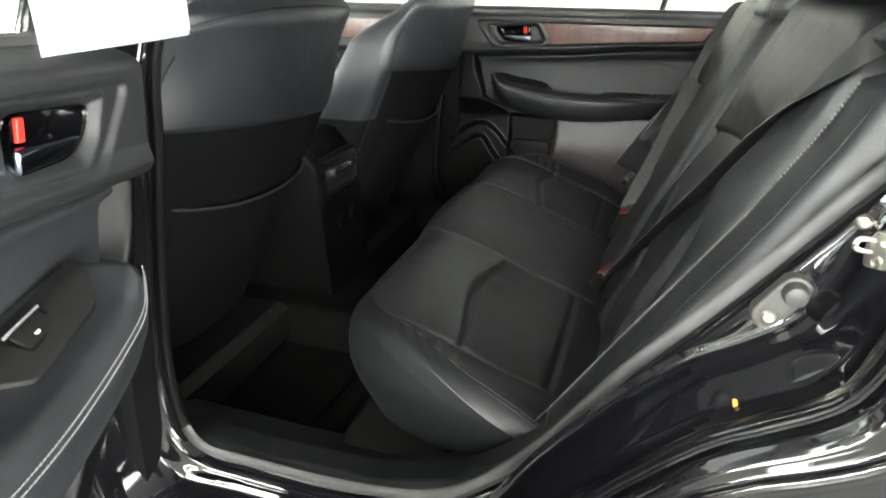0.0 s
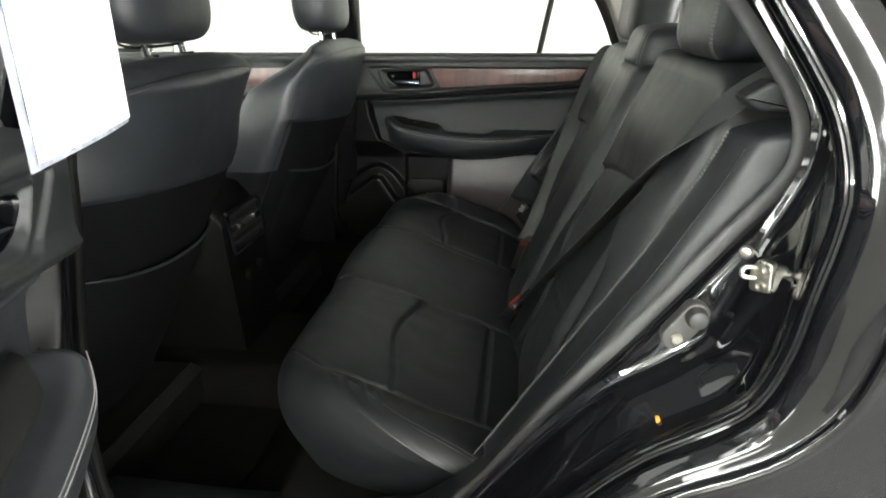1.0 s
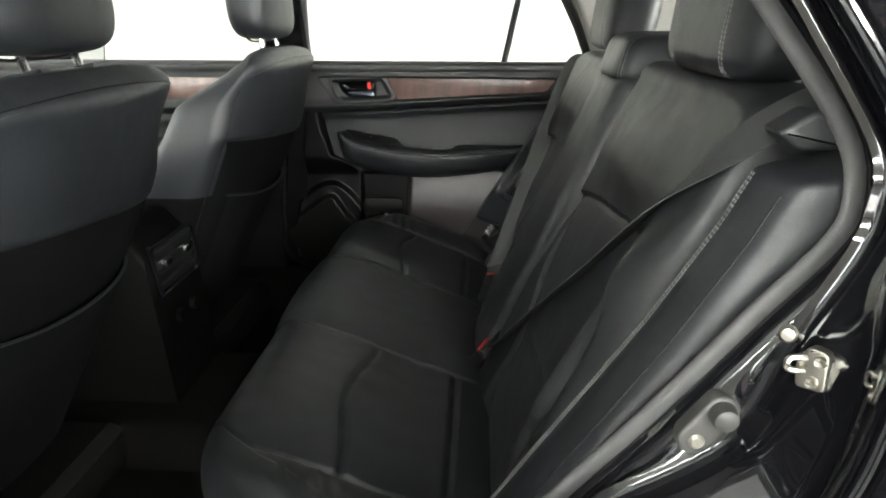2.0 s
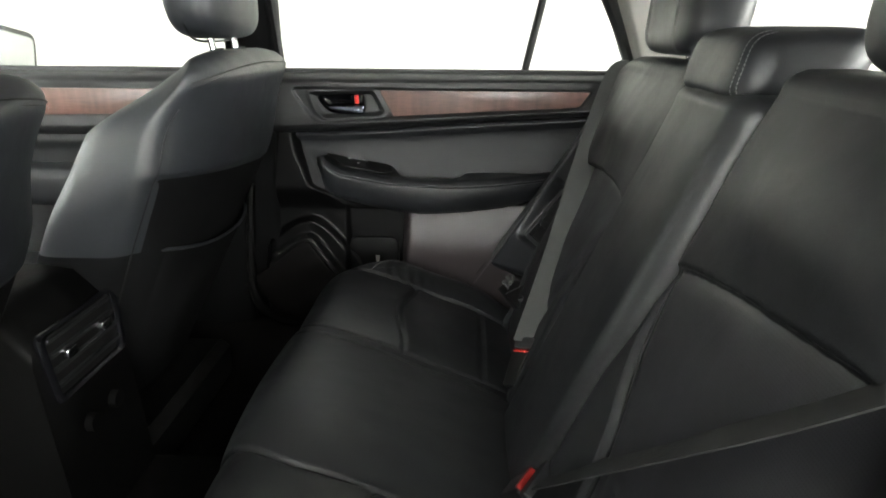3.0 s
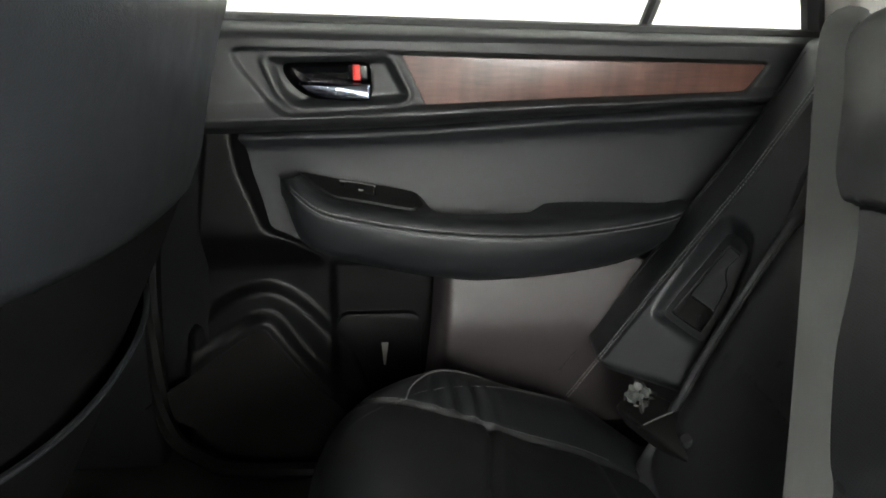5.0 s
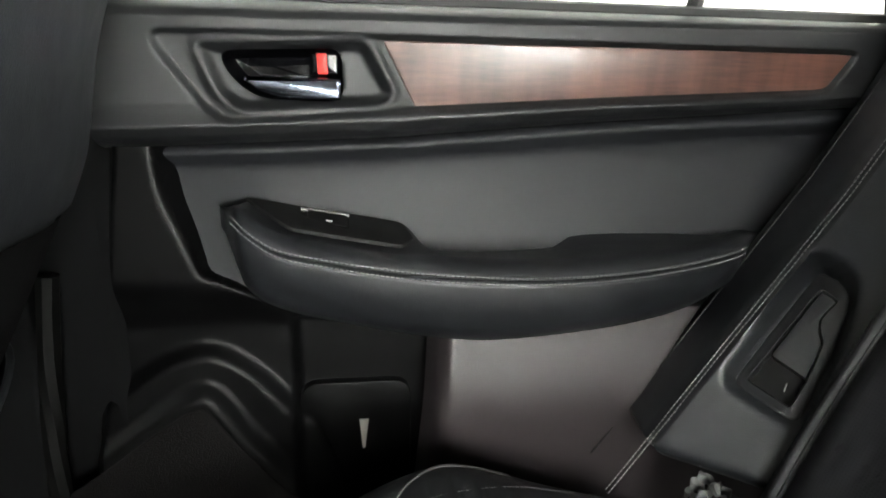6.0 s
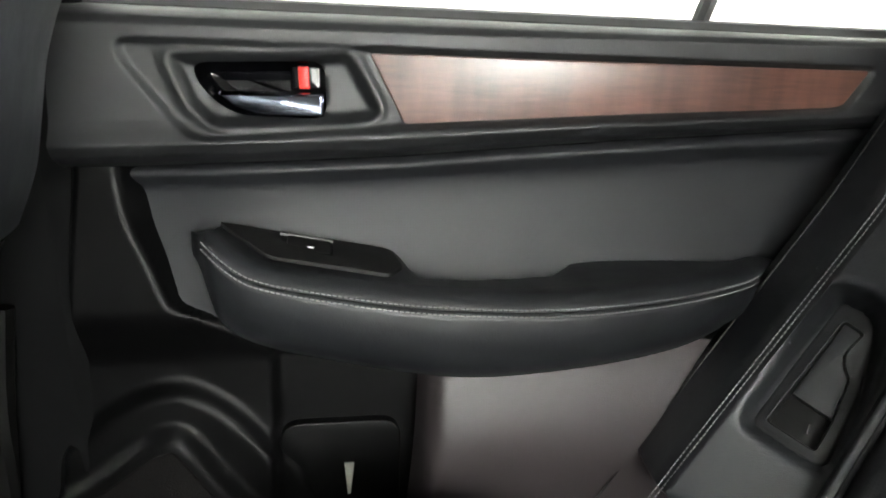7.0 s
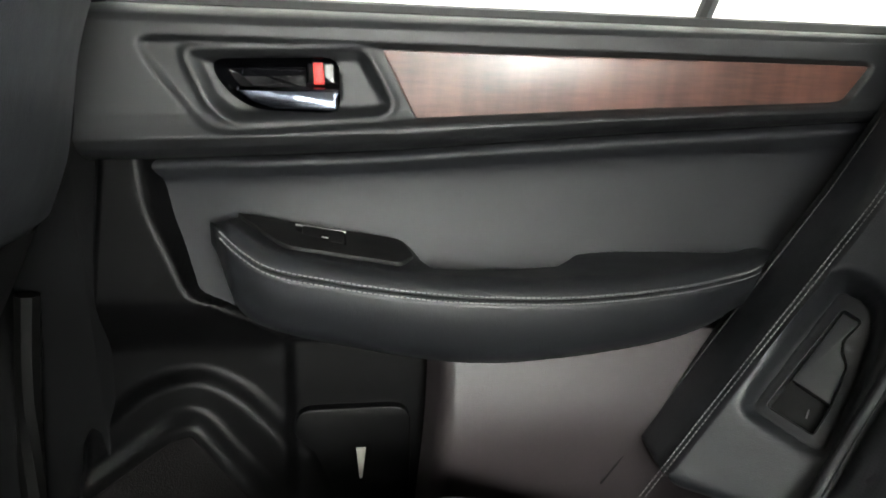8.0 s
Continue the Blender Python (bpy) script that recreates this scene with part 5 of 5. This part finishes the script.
        zs = [z_low + (1.08 - z_low) * k / 130 for k in range(131)]
        rings = []
        for z in zs:
            xe = interp(EDGE, z)
            k = sstep(1.083, 1.05, z) ** 0.5
            b = sstep(z_low - 0.004, z_low + 0.045, z) ** 0.4
            xr, yr = flow(RIDGE_X, z) + back - xe, flow(RIDGE_Y, z)
            sec = [(0.16, 0.700), (0.06, 0.698), (0.02, 0.693), (0.005, 0.687), (-0.001, 0.680), (-0.006, 0.665), (-0.010, 0.640), (-0.0125, 0.620), (-0.0135, 0.607), (-0.0105, 0.600), (-0.0120, 0.594),
                   (lerp(-0.010, xr, 0.25), lerp(0.590, yr, 0.22)), (lerp(-0.010, xr, 0.5), lerp(0.590, yr, 0.5)), (lerp(-0.010, xr, 0.72), lerp(0.590, yr, 0.76)), (lerp(-0.010, xr, 0.88), lerp(0.590, yr, 0.93)),
                   (xr + 0.006, yr - 0.001), (xr + 0.022, yr - 0.006), (xr + 0.06, yr - 0.016), (xr + 0.16, yr - 0.020)]
            fine = []
            for n, (p, q) in enumerate(zip(sec, sec[1:])):
                m = 9 if 10 <= n <= 15 else 1
                fine += [(lerp(p[0], q[0], t / m), lerp(p[1], q[1], t / m)) for t in range(m)]
            ring = []
            for dx, y in fine + sec[-1:]:
                c = 0.6
                if side < 0 and y > 0.64:
                    y = 0.64 + (y - 0.64) * 0.55
                p = Vector((xe + lerp(0.2, dx, k * b), side * (c + (y - c) * lerp(0.5, 1, k * b)), z))
                d = p - cx
                if d.length < 0.1:
                    s = poly_sdf((d.dot(e2), d.dot(e1)), hole)
                    p = p - nrm * (0.024 * sstep(0.0015, -0.0025, s) + (d.dot(nrm) + 0.001) * sstep(0.016, 0.004, s))
                ring.append(p)
            rings.append(ring)
        bo = part("side_bolster", loft(rings), LEATHER, seat, "padded black leather side bolster with grey stitching", smooth=60)
        line = [Vector((interp(EDGE, z) - 0.0136, side * 0.6045, z)) for z in [0.60 + 0.45 * k / 60 for k in range(61)]]
        part("seam", tube([Vector((interp(EDGE, z) - 0.0058, side * (0.666 if side > 0 else 0.6543), z)) for z in [0.60 + 0.44 * k / 40 for k in range(41)]], 0.0011, 6), DARK, bo)
        part("stitching", dashes(line, 0.0032, 0.0015, 0.00055), THREAD, bo, "grey thread")
        part("stitching", dashes([p + Vector((0.0004, -side * 0.0056, 0)) for p in line], 0.0032, 0.0015, 0.00055), THREAD, bo, "grey thread")
        rings = [[pl(u, v, h) for u, v in ring_points(inset(c, d), 120)] for c, d, h in ((o, -0.004, -0.006), (o, -0.001, -0.0008), (o, 0.0008, 0.0008), (o, 0.0025, 0.0014), (gap, -0.0016, 0.0010), (gap, -0.0008, 0.0016), (gap, 0.0, 0.0012), (gap, 0.0006, -0.001), (gap, 0.0008, -0.016))]
        fr = part("release_bezel", loft(rings, caps=False), PLASTIC, bo, "black plastic release surround", smooth=50)
        part("release_well", plate(inset(o, 0.006), lambda u, v, h: pl(u, v, h - 0.016), 0.004, 0.0005), DARK, fr)
        pad = fillet([(-0.0105, 0.0542), (0.0052, 0.0512), (0.0010, 0.0292), (0.0057, 0.0192), (0.0139, 0.0104), (0.0187, -0.0250), (-0.0165, -0.0215)], 0.003, 4)
        part("release_lever", plate(pad, lambda u, v, h: pl(u, v, h - 0.0105), 0.0098, 0.0014), PLASTIC, fr, "black release lever")
        part("release_pin", tube([pl(0.006, -0.036, -0.010), pl(0.008, -0.044, -0.008)], 0.0007, 6), THREAD, fr)
    bolster(1)
    bolster(-1)


rear_seat()


# ---- seat belts ----
def belts():
    right = thing("seat_belt", (0.36, 0.235, 0.62), "grey webbing seat belt latched in its buckle", "seat belt", "rear seat belts")
    path = spline([(0.605, 0.625, 1.045), (0.580, 0.618, 1.066), (0.550, 0.602, 1.056), (0.476, 0.464, 0.902), (0.416, 0.346, 0.755), (0.360, 0.244, 0.632)], 60)
    flat = []
    for k in range(60):
        d = path[min(k + 1, 59)] - path[max(k - 1, 0)]
        flat.append(d.cross(Vector((-0.5, -0.8, 0.33))).normalized())
    part("strap", ribbon(path, flat, 0.047), STRAP, right, "grey woven webbing", smooth=30)
    left = thing("seat_belt", (0.34, -0.11, 0.62), "grey webbing seat belt across the backrest, shade in its colour", "seat belt", "rear seat belts")
    cap = fillet([(0.556, 1.092), (0.584, 1.111), (0.600, 1.104), (0.612, 1.079), (0.574, 1.078)], 0.006, 3)
    part("belt_guide", plate(cap, lambda u, v, h: Vector((u, -0.622 - h, v)), 0.035, 0.005), PLASTIC, left, "black plastic belt guide")
    path = spline([(0.650, -0.645, 1.105), (0.600, -0.615, 1.108), (0.545, -0.552, 1.050), (0.508, -0.478, 0.975), (0.474, -0.400, 0.895), (0.412, -0.255, 0.755), (0.372, -0.15, 0.655), (0.350, -0.112, 0.618)], 60)
    flat = []
    for k in range(60):
        d = path[min(k + 1, 59)] - path[max(k - 1, 0)]
        lying = Vector((-0.90, -0.12, 0.40)).cross(d).normalized()
        if lying.x < 0:
            lying = -lying
        flat.append(Vector((0.81, 0.54, 0.25)).normalized().lerp(lying, sstep(26, 12, k)).normalized())
    part("strap", ribbon(path, flat, 0.047), STRAP_SHADED, left, "woven webbing with shade in its colour", smooth=30)

    def buckle(parent, c, d, slim=False):
        d = Vector(d).normalized()
        s = d.cross(Vector((-0.5, 0, 0.9))).normalized()
        n = s.cross(d)
        c = Vector(c)

        def pl(u, v, h):
            return c + s * u + d * v + n * h
        o = fillet([(-0.017, -0.065), (0.017, -0.065), (0.021, 0.0), (-0.021, 0.0)], 0.006, 4)
        b = part("buckle", plate(o, lambda u, v, h: pl(u, v, h - 0.011), 0.022, 0.005), DARK, parent, "black buckle housing")
        part("release_button", plate(fillet([(-0.016, -0.003 if slim else -0.007), (0.016, -0.003 if slim else -0.007), (0.017, 0.002), (-0.017, 0.002)], 0.0015, 3), lambda u, v, h: pl(u, v, h - 0.006), 0.0185, 0.002), BUCKLE_RED, b, "red release button")
        part("tongue", plate(fillet([(-0.026, 0.006), (0.026, 0.006), (0.030, 0.028), (-0.030, 0.028)], 0.005, 4), lambda u, v, h: pl(u, v, h - 0.005), 0.011, 0.003), PLASTIC, b, "black belt tongue")
        if slim:
            part("bright_edge", plate([(0.0175, -0.060), (0.0195, -0.060), (0.0215, -0.004), (0.0195, -0.004)], lambda u, v, h: pl(u, v, h - 0.002), 0.012, 0.0005), CHROME, b, "bright steel edge")
        part("tongue_plate", plate([(-0.012, -0.004), (0.012, -0.004), (0.013, 0.008), (-0.013, 0.008)], lambda u, v, h: pl(u, v, h - 0.001), 0.003, 0.0005), CHROME, b)
    buckle(right, (0.357, 0.232, 0.618), (0.30, 0.55, 0.70), True)
    buckle(left, (0.340, -0.105, 0.608), (0.25, -0.45, 0.55))


belts()


def belt_anchor():
    a = thing("belt_anchor", (0.36, 0.515, 0.58), "black belt anchor with a crumpled grey label", "belt anchor")
    o0, ax = Vector((0.352, 0.560, 0.606)), Vector((0.30, -0.95, 0.02)).normalized()
    up = Vector((-0.55, -0.15, 0.82))
    up = (up - ax * up.dot(ax)).normalized()
    wd = ax.cross(up).normalized()

    def pl(u, v, h):
        return o0 + ax * u + wd * v + up * h
    arm = fillet([(-0.02, -0.020), (0.045, -0.026), (0.095, -0.020), (0.118, -0.004), (0.110, 0.018), (0.05, 0.024), (-0.02, 0.022)], 0.010, 4)
    part("anchor_cover", plate(arm, lambda u, v, h: pl(u, v, h + 0.006 * math.sin(u * 40)), 0.014, 0.005, back=-0.02), DARK, a)
    part("anchor_bolt", loft([[pl(0.092 + r * math.cos(k * math.pi / 8), r * math.sin(k * math.pi / 8), h) for k in range(16)] for r, h in ((0.0085, 0.010), (0.0085, 0.017), (0.0065, 0.020), (0.003, 0.0195))]), PLASTIC, a, "black anchor bolt")
    part("cover_lip", tube([pl(0.045 + 0.010 * math.cos(k * math.pi / 12), 0.024 * math.sin(k * math.pi / 12 - math.pi / 2), 0.015 + 0.003 * math.sin(k * math.pi / 12)) for k in range(13)], 0.0016, 6), PLASTIC, a)

    def strip(u, v):
        p = pl(lerp(-0.016, 0.022, u), lerp(-0.024, 0.006, v), 0.017)
        return p + up * (0.004 * math.sin(u * 13 + v * 4) + 0.003 * math.sin(v * 17 - u * 5)) + wd * 0.002 * math.sin(u * 21)
    part("label", sheet(strip, 18, 14), TAG, a, "crumpled grey cloth label")


belt_anchor()


# ---- paper hung on the open door ----
def paper():
    p = thing("paper_sheet", (0.045, -0.96, 1.09), "white paper sheet in a clear sleeve hung on the open door", "paper sheet")
    a, b = Vector((0.085, -1.060, 1.100)), Vector((0.004, -0.852, 1.094))
    d = (b - a).normalized()
    n = d.cross(Vector((0, 0, 1))).normalized()

    def pl(u, v, h):
        return a + d * u + Vector((0, 0, v)) + n * (h + 0.006 * math.sin(u * 9) - 0.02 * v)
    w = (b - a).length
    part("sleeve", sheet(lambda u, v: pl(lerp(-0.006, w + 0.003, u), lerp(-0.004, 0.36, v), -0.001), 20, 20), SLEEVE, p, "clear plastic sleeve with a stitched rim")
    part("paper", loft([[pl(w * f, z, 0.0) for z in (0, 0.1, 0.2, 0.355)] + [pl(w * f, z, 0.0008) for z in (0.355, 0.2, 0.1, 0)] for f in [0.02 + 0.98 * k / 16 for k in range(17)]]), PAPER, p, "white paper")


paper()
